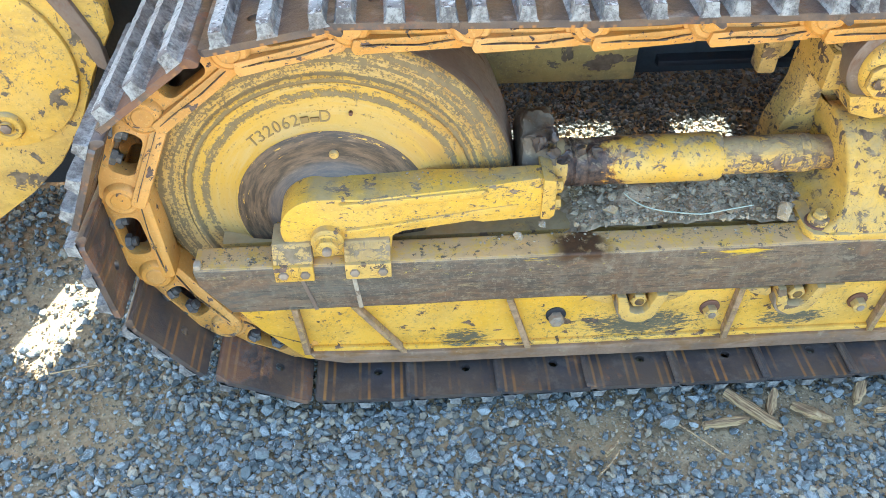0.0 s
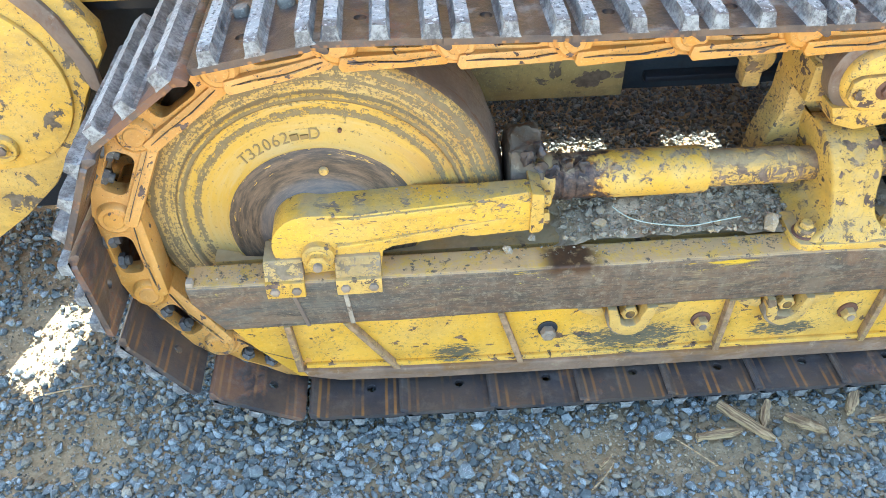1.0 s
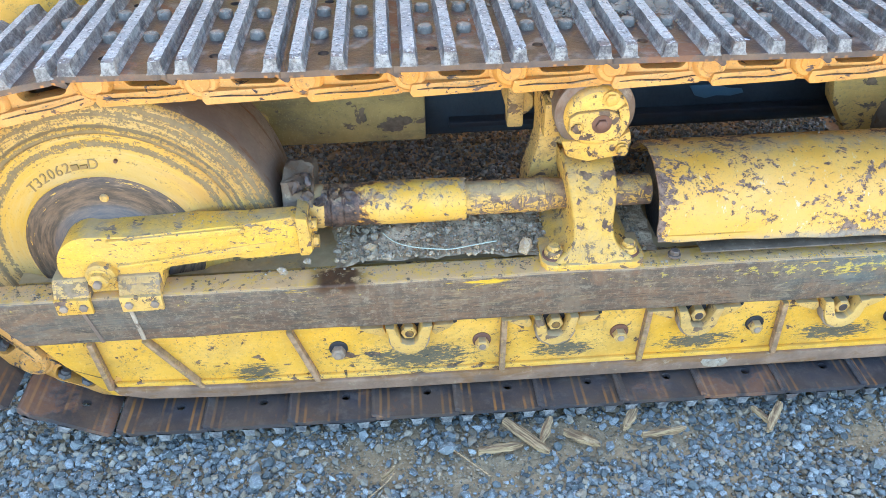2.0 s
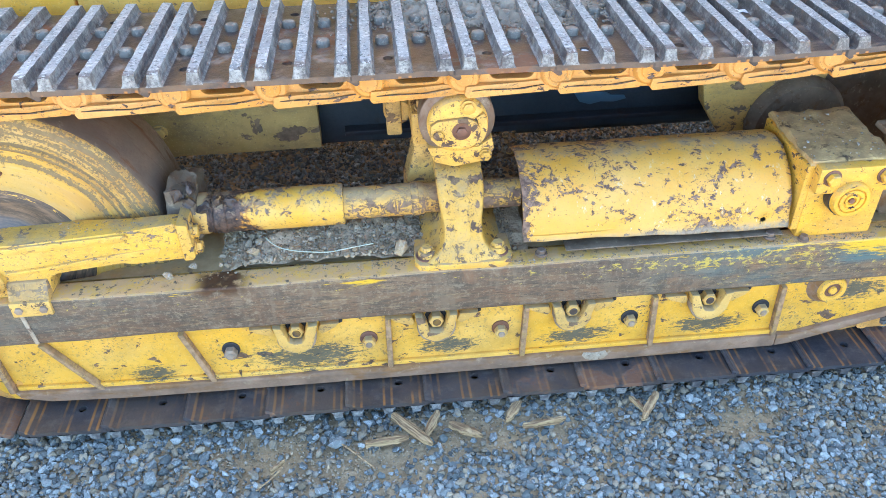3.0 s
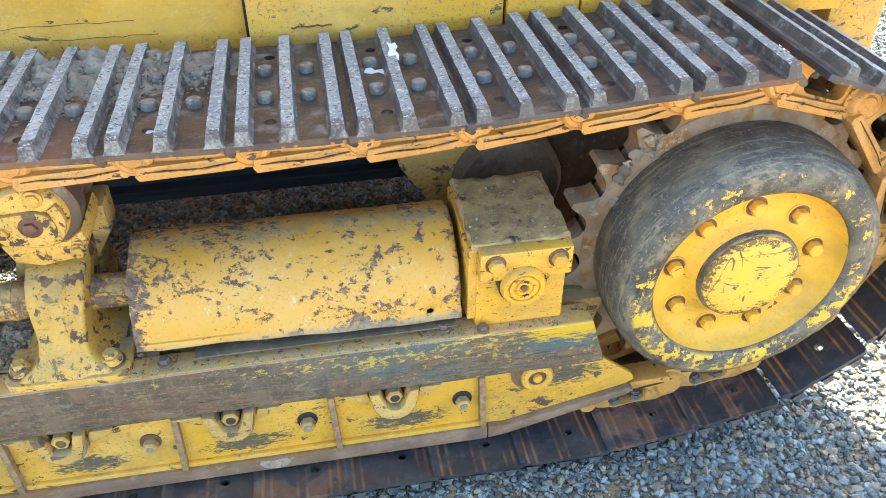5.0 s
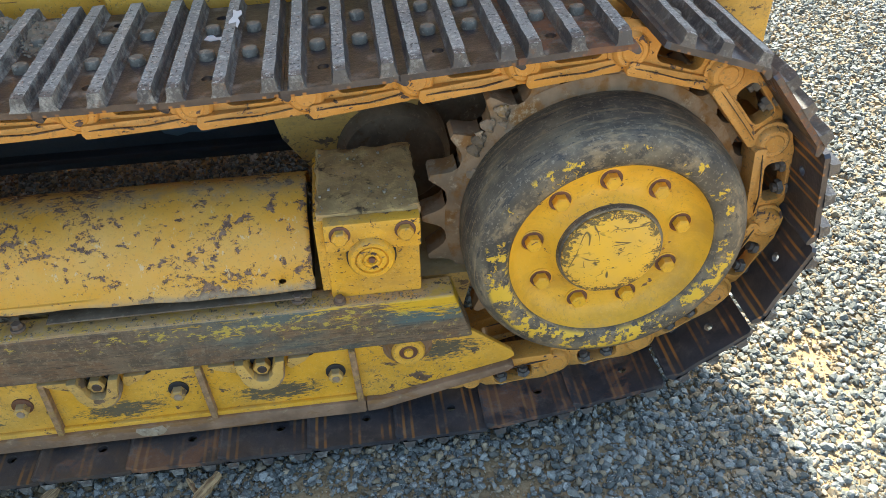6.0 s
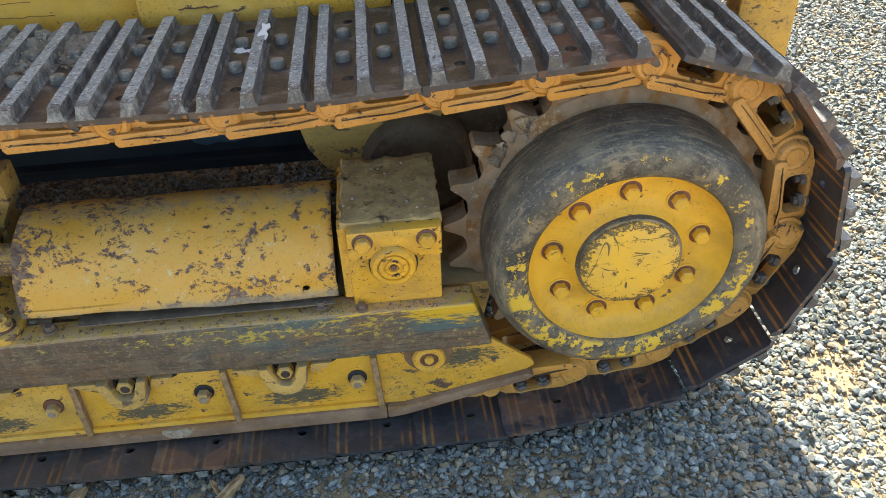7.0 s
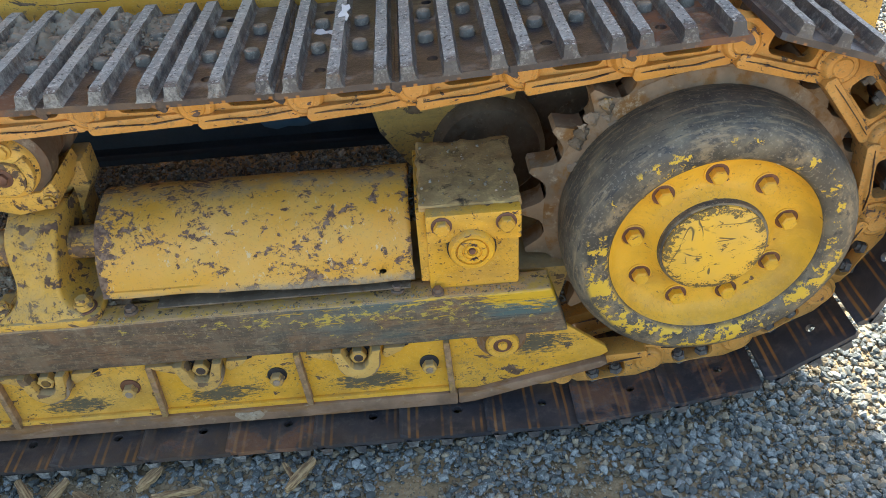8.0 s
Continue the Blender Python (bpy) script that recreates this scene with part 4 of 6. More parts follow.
def grouser_mesh(seed, w, h):
    """One grouser bar, standing on the shoe plate at x = 0."""
    rng = random.Random(seed)
    gx = 0.0
    bm = bmesh.new()
    t = bmesh.new()
    prof = [(gx - w - 0.0045, 0.0612), (gx - w - 0.0005, 0.067), (gx - w * 0.84, 0.062 + h), (gx + w * 0.84, 0.062 + h), (gx + w + 0.0005, 0.067), (gx + w + 0.0045, 0.0612)]
    steps = 24
    rings = []
    for j in range(steps + 1):
        y = SHOE_NEAR - 0.002 + (SHOE_FAR - SHOE_NEAR + 0.003) * j / steps
        end = 0.002 if j in (0, steps) else 0.0
        ring = []
        for q, (x, z) in enumerate(prof):
            top = q in (2, 3)
            yy = y + (0.003 if j == 0 else -0.006 if j == steps else 0) * top
            ring.append(t.verts.new((x + (rng.uniform(-1, 1) * 0.0006 if top else 0), yy, z - end * top + (rng.uniform(-1, 0.4) * 0.0009 if top else 0))))
        rings.append(ring)
    for ra, rb in zip(rings, rings[1:]):
        for q in range(5):
            t.faces.new((ra[q], ra[q + 1], rb[q + 1], rb[q]))
    t.faces.new(rings[0][::-1])
    t.faces.new(rings[-1])
    bmesh.ops.recalc_face_normals(t, faces=t.faces)
    for f in t.faces:
        zs = [v.co.z for v in f.verts]
        if min(zs) > 0.08:
            f.material_index = 1
    merge(bm, t)
    me = bpy.data.meshes.new("grouser")
    bm.to_mesh(me)
    bm.free()
    me.materials.append(GROUSER)
    me.materials.append(SHOE_TIP)
    smooth(me, 25)
    return me


def link_mesh(near=True):
    bm = bmesh.new()
    out = arc(-0.1, 0, 0.043, 250, 100, 8) + [(-0.082, 0.047), (-0.07, 0.050), (0.07, 0.050), (0.082, 0.045)] + arc(0.1, 0, 0.038, 90, -60, 8) + [(0.09, -0.042), (-0.085, -0.042)]
    win = arc(-0.03, 0.022, 0.016, 90, 180, 4) + arc(-0.03, 0.006, 0.016, 180, 270, 4) + arc(0.032, 0.006, 0.016, 270, 360, 4) + arc(0.032, 0.022, 0.016, 0, 90, 4)
    t = bmesh.new()
    prism(t, out, 0.004, 0.042, 0.003, (win[::-1],))
    # the rail head
    prism(t, [(-0.100, -0.034), (-0.094, -0.0435), (0.080, -0.0435), (0.087, -0.037), (0.082, -0.016), (-0.096, -0.016)], -0.016, 0.046, 0.004)
    line = bmesh.new()
    prism(line, [(-0.085, -0.0270), (-0.04, -0.0262), (0.02, -0.0266), (0.07, -0.0262), (0.07, -0.0252), (0.01, -0.0253), (-0.05, -0.0248), (-0.085, -0.0258)], -0.0166, -0.012, 0.0)
    for f in line.faces:
        f.material_index = 1
    merge(t, line)
    for v in t.verts:
        s = min(1.0, max(0.0, (v.co.x - 0.045) / 0.035))
        v.co.y += 0.020 * s * s * (3 - 2 * s)
    lathe(t, [(0, -0.008), (0.028, -0.008), (0.033, -0.004), (0.036, 0.006)], 28, Matrix.Translation((-0.1, 0, 0)))
    bmesh.ops.translate(t, verts=t.verts, vec=(0, 0.030, 0))
    if not near:
        bmesh.ops.transform(t, matrix=Matrix.Translation((0, 0.27, 0)) @ Matrix.Diagonal((1, -1, 1, 1)), verts=t.verts)
        bmesh.ops.reverse_faces(t, faces=t.faces)
    merge(bm, t)
    me = bpy.data.meshes.new("track_link")
    bm.to_mesh(me)
    bm.free()
    me.materials.append(ORANGE)
    me.materials.append(LINK_WEAR)
    smooth(me, 35)
    return me


def shared(name, bm, material, sharp=35):
    me = bpy.data.meshes.new(name)
    bm.to_mesh(me)
    bm.free()
    me.materials.append(material)
    smooth(me, sharp)
    return me


def child(name, me, parent, m=None, label=""):
    ob = new(name, me)
    ob.parent = parent
    if m is not None:
        ob.matrix_basis = m
    return tagged(ob, label) if label else ob


def crawler_track():
    track = thing("crawler_track", "steel crawler track with triple-grouser shoes on orange links", "crawler track", (0, -0.0173, 0), group="crawler tracks", lean=-2.2)
    plate = shoe_mesh()
    bars = [grouser_mesh(i, 0.0120, 0.025) for i in range(7)]
    near, far = link_mesh(), link_mesh(False)
    pin = shared("track_pin", lathe(bmesh.new(), [(0, 0.0195), (0.018, 0.0195), (0.0205, 0.022), (0.0205, 0.25), (0, 0.25)], 20), ORANGE)
    head = bmesh.new()
    lathe(head, [(0, 0), (0.0148, 0), (0.0150, 0.009), (0.0125, 0.0135), (0.006, 0.0155), (0, 0.0158)], 10, None, "z")
    head = shared("bolt", head, SHOE_BOLT)
    nut = bmesh.new()
    lathe(nut, [(0, 0), (0.0165, 0), (0.0165, 0.018), (0.0145, 0.021), (0, 0.021)], 6, None, "z")
    rod(nut, (0, 0, 0.018), (0, 0, 0.030), 0.010, 10, 0.001)
    nut = shared("nut", nut, BOLT)
    pins = pin_places()
    rng = random.Random(3)
    for i, (x, z) in enumerate(pins):
        x2, z2 = pins[(i + 1) % len(pins)]
        turn = -math.degrees(math.atan2(z2 - z, x2 - x))
        m = pose((x + x2) / 2, 0, (z + z2) / 2, 0, turn + rng.uniform(-0.5, 0.5), 0)
        slide = -0.025 if i < 12 else (0.014, 0.002, -0.008, -0.012, -0.012, -0.012)[i - 12] if i < 18 else float(np.interp(i, [18, 28, 29, 30, 31], [-0.013, -0.021, -0.016, -0.008, 0.0]))
        shoe = child("track_shoe", plate, track, m @ pose(slide, 0, 0))
        for gx in (-0.076, -0.004, 0.074):
            child("grouser", rng.choice(bars), shoe, pose(gx, 0, 0, 0, 0, rng.uniform(-0.25, 0.25)))
        for bx in (-0.041, 0.034):
            for by in (0.080, 0.196):
                child("bolt", head, shoe, pose(bx, by, 0.0618, 0, 0, rng.uniform(0, 60)))
        hidden = 0.02 if z < 0.12 and -0.12 < x < 2.15 else 0.0       # the lower run sits behind the frame plate
        link = child("track_link", near, track, m @ pose(0, hidden, 0))
        for bx in (-0.026, 0.030):
            child("nut", nut, link, pose(bx, 0.052, 0.048, 180, 0, rng.uniform(0, 60)))
        child("track_link", far, track, m)
        child("track_pin", pin, track, m @ pose(-0.1, 0, 0))
    return track


crawler_track()


# ---- front idler ----
def front_idler():
    at = thing("front_idler", "worn yellow cast idler wheel with a brown bare hub", "idler wheel", (IX - 0.005, 0.012, IZ), group="idlers", size=(1.035, 1, 1.035))
    bm = lathe(bmesh.new(), [(0.179, 0.0455), (0.182, 0.044), (0.190, 0.054), (0.225, 0.066), (0.262, 0.070), (0.268, 0.064), (0.276, 0.064), (0.282, 0.071), (0.326, 0.073), (0.337, 0.078), (0.341, 0.086)], 96)
    part("wheel_face", bm, IDLER, at)
    bm = lathe(bmesh.new(), [(0.341, 0.086), (0.344, 0.092), (0.346, 0.130), (0.351, 0.150), (0.351, 0.225), (0.346, 0.245), (0.344, 0.300), (0.338, 0.308), (0.2, 0.30), (0.09, 0.33)], 96)
    part("tread", bm, TREAD, at, "rust-brown worn rolling tread")
    bm = lathe(bmesh.new(), [(0.0, 0.012), (0.075, 0.012), (0.085, 0.016), (0.098, 0.030), (0.150, 0.038), (0.178, 0.0425), (0.181, 0.0452)], 72)
    part("hub_disc", bm, IDLER_DARK, at, "bare rust-brown hub disc")
    bm = lathe(bmesh.new(), [(0, -0.004), (0.007, -0.003), (0.009, 0.0), (0.009, 0.006)], 14, Matrix.Translation((0.010, 0.034, 0.136)))
    part("grease_plug", bm, YELLOW_DIRTY, at)
    bm = lathe(bmesh.new(), [(0, -0.001), (0.0035, -0.001), (0.004, 0.006)], 12, Matrix.Translation((0.045, 0.056, 0.206)))
    part("rivet", bm, RUST, at)
    # cast number on an arc
    text = bmesh.new()
    letters = "T32062  D"
    for i, ch in enumerate(letters):
        if ch == " ":
            continue
        curve = bpy.data.curves.new("letter", "FONT")
        curve.body, curve.size, curve.extrude, curve.align_x = ch, 0.030, 0.0016, "CENTER"
        ob = bpy.data.objects.new("letter", curve)
        scene.collection.objects.link(ob)
        me = bpy.data.meshes.new_from_object(ob.evaluated_get(bpy.context.evaluated_depsgraph_get()))
        t = bmesh.new()
        t.from_mesh(me)
        bpy.data.meshes.remove(me)
        bpy.data.objects.remove(ob)
        bpy.data.curves.remove(curve)
        a = 90.0 + 5.0 * (8 - i)
        r = 0.193
        m = Matrix.Translation((r * math.cos(radians(a)), 0.0548, r * math.sin(radians(a)))) @ pose(0, 0, 0, 0, 90 - a, 0) @ pose(0, 0, 0, 71, 0, 0)
        merge(text, t, m)
    for i in (6, 7):
        a = 90.0 + 5.0 * (8 - i)
        m = Matrix.Translation((0.196 * math.cos(radians(a)), 0.0555, 0.196 * math.sin(radians(a)))) @ pose(0, 0, 0, 0, 90 - a, 0)
        box(text, -0.007, 0.007, -0.002, 0.002, -0.001, 0.011 - 0.004 * (i - 6), 0.0005, m)
    part("cast_number", text, CASTING, at, "raised dark cast number")
    return at


front_idler()


# ---- idler yoke ----
def idler_yoke():
    at = thing("idler_yoke", "yellow forged idler yoke arm bolted over the guard beam", "yoke arm", (-0.016, 0.008, -0.011), group="idler yokes")
    out = arc(-0.065, 0.487, 0.077, 225, 90, 12) + [(0.02, 0.560), (0.24, 0.553), (0.345, 0.556), (0.372, 0.548), (0.374, 0.470), (0.36, 0.458), (0.24, 0.462), (0.22, 0.470), (0.085, 0.470), (0.066, 0.462), (0.06, 0.418), (-0.16, 0.418), (-0.160, 0.45)]
    t = bmesh.new()
    prism(t, out, -0.036, 0.05, 0.007)
    for v in t.verts:
        f = min(1, max(0, (v.co.x - 0.03) / 0.3))
        if v.co.y < 0.0:
            v.co.y += 0.045 * f
    part("arm", t, YOKE_PAINT, at)
    bm = bmesh.new()
    prism(bm, [(0.0, 0.537), (0.235, 0.531), (0.25, 0.540), (0.24, 0.549), (0.02, 0.556), (-0.03, 0.552)], -0.030, 0.0, 0.004)
    for v in bm.verts:
        v.co.y += 0.040 * min(1, max(0, (v.co.x - 0.03) / 0.3)) - 0.010
    part("upper_rib", bm, YOKE_PAINT, at)
    bm = bmesh.new()
    prism(bm, [(-0.02, 0.480), (0.30, 0.476), (0.31, 0.500), (0.22, 0.500), (0.05, 0.494), (-0.02, 0.490)], -0.020, 0.01, 0.004)
    for v in bm.verts:
        v.co.y += 0.045 * min(1, max(0, (v.co.x - 0.03) / 0.3)) - 0.021
    part("lower_rib", bm, YOKE_PAINT, at)
    bm = bmesh.new()
    prism(bm, [(0.352, 0.456), (0.352, 0.556), (0.376, 0.552), (0.380, 0.466), (0.372, 0.456)], 0.002, 0.085, 0.004)
    part("end_flange", bm, YELLOW_CHIPPED, at)
    for x0, x1 in ((-0.163, -0.088), (-0.028, 0.060)):
        bm = prism(bmesh.new(), [(-0.058, 0.405), (-0.058, 0.428), (-0.040, 0.462), (0.02, 0.462), (0.02, 0.405)], x0, x1, 0.004, (), "yz")
        lug = part("lug", bm, LUG, at, "dusty brown-yellow mounting lug")
        bm = box(bmesh.new(), x0, x1, -0.066, -0.050, 0.384, 0.424, 0.003)
        keeper = part("keeper_plate", bm, YELLOW_CHIPPED, at)
        for x in (x0 + 0.018, x1 - 0.016):
            part("bolt", hexbolt(bmesh.new(), (x, -0.064, 0.404), (0, -1, 0), 0.0095, 0.008, 0), HOOK, keeper)
    bm = lathe(bmesh.new(), [(0, -0.014), (0.026, -0.014), (0.031, -0.009), (0.031, 0.03)], 28, Matrix.Translation((-0.056, -0.040, 0.470)))
    boss = part("boss", bm, YOKE_PAINT, at)
    hexbolt(bm2 := bmesh.new(), (-0.056, -0.052, 0.470), (0, -1, 0), 0.021, 0.018, 1.2)
    nut = part("nut", bm2, YOKE_PAINT, boss)
    part("stud", rod(bmesh.new(), (-0.056, -0.066, 0.470), (-0.056, -0.080, 0.470), 0.009, 12, 0.002), HOOK, boss)
    for z in (0.475, 0.52):
        part("bolt", hexbolt(bmesh.new(), (0.378, 0.03, z), (1, 0, 0), 0.016, 0.016, 1.2), YELLOW_CHIPPED, at)
    return at


idler_yoke()

RY, RZ = 0.112, 0.503           # axis of the tension rod


def tension_rod():
    at = thing("track_tensioner", "yellow track tension rod with a burnt greasy front end", "tension rod", (-0.012, 0, 0), group="track tensioners")
    part("front_flange", lathe(bmesh.new(), [(0, 0.372), (0.046, 0.372), (0.049, 0.376), (0.049, 0.398), (0.046, 0.404), (0.040, 0.406)], 28, Matrix.Translation((0, RY, RZ)), "x"), YELLOW_DIRTY, at)
    bm = bmesh.new()
    rings = 36
    lathe(bm, [(0.0465 + (0.004 if i < 14 else 0.0015) * noise.noise((i * 0.9, 0, 3)), 0.398 + 0.132 * i / rings) for i in range(rings + 1)], 72, Matrix.Translation((0, RY, RZ)), "x")
    rough_up(bm, 0.0035, 45)
    rough_up(bm, 0.0015, 170)
    part("burnt_sleeve", bm, SLEEVE, at, "black burnt and greasy sleeve end")
    part("sleeve", lathe(bmesh.new(), [(0.046, 0.508), (0.0485, 0.514), (0.0485, 0.708), (0.0470, 0.714), (0.036, 0.715)], 48, Matrix.Translation((0, RY, RZ)), "x"), SLEEVE, at)
    part("rod", lathe(bmesh.new(), [(0.038, 0.70), (0.038, 0.90), (0.035, 0.905), (0.035, 1.13), (0, 1.13)], 40, Matrix.Translation((0, RY, RZ)), "x"), ROD_PAINT, at, "dusty yellow inner rod")
    part("collar", lathe(bmesh.new(), [(0.038, 0.872), (0.0398, 0.874), (0.0398, 0.888), (0.038, 0.890)], 32, Matrix.Translation((0, RY, RZ)), "x"), ROD_PAINT, at)
    bm = prism(bmesh.new(), [(0.075, 0.44), (0.070, 0.53), (0.095, 0.575), (0.16, 0.590), (0.21, 0.57), (0.22, 0.44)], 0.318, 0.384, 0.008, (), "yz")
    bmesh.ops.subdivide_edges(bm, edges=bm.edges, cuts=5, use_grid_fill=True)
    rough_up(bm, 0.011, 38)
    rough_up(bm, 0.005, 110)
    part("crosshead", bm, IRON, at, "dirt-caked crosshead block")
    for k, (x, y, z) in enumerate(((0.40, 0.080, 0.540), (0.432, 0.095, 0.546), (0.372, 0.075, 0.560), (0.46, 0.09, 0.542), (0.35, 0.085, 0.575), (0.375, 0.10, 0.585))):
        bm = bmesh.new()
        bmesh.ops.create_icosphere(bm, subdivisions=3, radius=0.012)
        bmesh.ops.translate(bm, verts=bm.verts, vec=(x, y, z))
        rough_up(bm, 0.012, 70)
        rough_up(bm, 0.004, 220)
        part("grease_lump", bm, GREASE, at)
    return at


tension_rod()


def rod_support():
    at = thing("rod_support", "yellow cast saddle bracket bolted on the guard beam", "bracket", (-0.011, 0.010, -0.013), group="rod supports")
    foot = [(0.868, -0.035), (0.878, -0.052), (0.90, -0.057), (1.07, -0.057), (1.088, -0.048), (1.096, -0.03), (1.094, 0.05), (0.87, 0.05)]
    part("foot", prism(bmesh.new(), foot, 0.414, 0.436, 0.005, (), "xy"), YELLOW, at)
    # saddle: front line in y and z, half width in x, from the foot to the crown over the rod
    front = [(-0.050, 0.434, 0.094), (-0.047, 0.442, 0.084), (-0.041, 0.452, 0.066), (-0.032, 0.464, 0.053), (-0.022, 0.478, 0.046), (-0.010, 0.496, 0.044),
             (0.000, 0.518, 0.046), (0.011, 0.545, 0.050), (0.026, 0.570, 0.053), (0.048, 0.590, 0.054), (0.080, 0.603, 0.054), (0.120, 0.608, 0.054), (0.155, 0.602, 0.054), (0.185, 0.575, 0.052)]
    t = bmesh.new()
    rings = []
    for y, z, w in front:
        ring = []
        for f in (-1.0, -0.96, -0.86, -0.42, -0.34, 0.0, 0.34, 0.42, 0.86, 0.96, 1.0):
            ridge = 0.0045 if abs(f) < 0.4 and z < 0.58 else 0.0
            round_off = 0.010 if abs(f) == 1.0 else 0.003 if abs(f) == 0.96 else 0.0
            ring.append(t.verts.new((0.983 + f * w, y - ridge + round_off, z - 0.4 * round_off)))
        rings.append(ring)
    for ra, rb in zip(rings, rings[1:]):
        for q in range(len(ra) - 1):
            t.faces.new((ra[q], ra[q + 1], rb[q + 1], rb[q]))
    for side in (0, -1):        # the cheeks, back to the rear line
        edge = [ring[side] for ring in rings]
        back = [t.verts.new((v.co.x, 0.19, v.co.z)) for v in edge]
        for q in range(len(edge) - 1):
            t.faces.new((edge[q], edge[q + 1], back[q + 1], back[q]))
    bmesh.ops.recalc_face_normals(t, faces=t.faces)
    part("saddle", t, YELLOW_CHIPPED, at, sharp=50)
    for x in (0.897, 1.062):
        bm = lathe(bmesh.new(), [(0, 0.434), (0.025, 0.434), (0.025, 0.439), (0.023, 0.440), (0, 0.440)], 28, Matrix.Translation((x, -0.018, 0)), "z")
        washer = part("washer", bm, RUST, at)
        bm = lathe(bmesh.new(), [(0, 0.44), (0.0205, 0.44), (0.0205, 0.449), (0.018, 0.453), (0.014, 0.453)], 24, Matrix.Translation((x, -0.018, 0)), "z")
        lathe(bm, [(0, 0.452), (0.0145, 0.452), (0.0145, 0.460), (0.012, 0.463), (0, 0.463)], 6, Matrix.Translation((x, -0.018, 0)), "z")
        part("bolt", bm, YELLOW_CHIPPED, at, "paint-flecked bolt head")
    return at


rod_support()


def carrier_roller():
    at = thing("carrier_roller", "yellow track carrier roller with a worn shell", "carrier roller", (0.969, 0.022, 0.718), group="carrier rollers")
    part("shell", lathe(bmesh.new(), [(0.062, 0.058), (0.078, 0.060), (0.084, 0.066), (0.084, 0.110), (0.072, 0.118), (0.072, 0.20), (0.084, 0.208), (0.084, 0.25), (0.06, 0.255)], 56), TREAD, at, "brown worn roller shell")
    part("end_cap", lathe(bmesh.new(), [(0, 0.036), (0.048, 0.036), (0.060, 0.040), (0.067, 0.050), (0.067, 0.064)], 48), YELLOW_GRIMY, at)
    lock = arc(0.012, -0.012, 0.036, -100, 100, 10) + [(-0.045, 0.020), (-0.060, 0.010), (-0.062, -0.022), (-0.045, -0.040)]
    part("lock_plate", prism(bmesh.new(), lock, 0.026, 0.038, 0.003), YELLOW_CHIPPED, at)
    part("centre_nut", hexbolt(bmesh.new(), (0.006, 0.028, -0.006), (0, -1, 0), 0.013, 0.012, 1.6), RUST, at, "rusty centre plug")
    part("bolt", hexbolt(bmesh.new(), (-0.044, 0.028, -0.012), (0, -1, 0), 0.012, 0.010, 1.2), YELLOW_CHIPPED, at)
    part("bolt", hexbolt(bmesh.new(), (0.022, 0.036, 0.046), (0, -1, 0), 0.0125, 0.010, 1.35), YELLOW_CHIPPED, at)
    part("rim_segment", prism(bmesh.new(), arc(0, 0, 0.064, -52, 30, 10) + arc(0, 0, 0.044, 30, -52, 10), 0.030, 0.045, 0.003), YELLOW_CHIPPED, at)
    return at


carrier_roller()


def roller_bracket():
    at = thing("roller_bracket", "grimy yellow clamp bracket under the carrier roller", "bracket", (-0.014, 0.02, -0.012), group="roller brackets")
    bm = prism(bmesh.new(), [(0.915, 0.672), (0.930, 0.632), (0.975, 0.618), (1.052, 0.630), (1.066, 0.660), (1.060, 0.690), (1.03, 0.668)], 0.055, 0.19, 0.006)
    part("clamp", bm, YELLOW_CHIPPED, at)
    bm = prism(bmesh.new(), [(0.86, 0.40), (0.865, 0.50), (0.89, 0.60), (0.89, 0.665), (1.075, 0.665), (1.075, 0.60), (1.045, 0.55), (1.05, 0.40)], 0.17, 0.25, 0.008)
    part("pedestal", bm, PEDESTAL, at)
    bm = box(bmesh.new(), 0.885, 0.945, 0.10, 0.235, 0.655, 0.735, 0.008)
    part("clamp_ear", bm, YELLOW_CHIPPED, at)
    part("bolt", hexbolt(bmesh.new(), (0.915, 0.125, 0.733), (0, 0, 1), 0.016, 0.022, 1.3), YELLOW_DIRTY, at)
    part("bolt", hexbolt(bmesh.new(), (1.045, 0.052, 0.648), (0, -1, 0), 0.012, 0.012, 1.2), YELLOW_CHIPPED, at)
    bm = lathe(bmesh.new(), [(0, 0.262), (0.03, 0.262), (0.035, 0.268), (0.035, 0.33), (0, 0.33)], 28, Matrix.Translation((0.86, 0, 0.655)))
    part("shaft_end", bm, YELLOW_DIRTY, at)
    bm = box(bmesh.new(), 0.83, 0.868, 0.255, 0.30, 0.595, 0.715, 0.006)
    part("strap", bm, YELLOW_DIRTY, at)
    return at


roller_bracket()


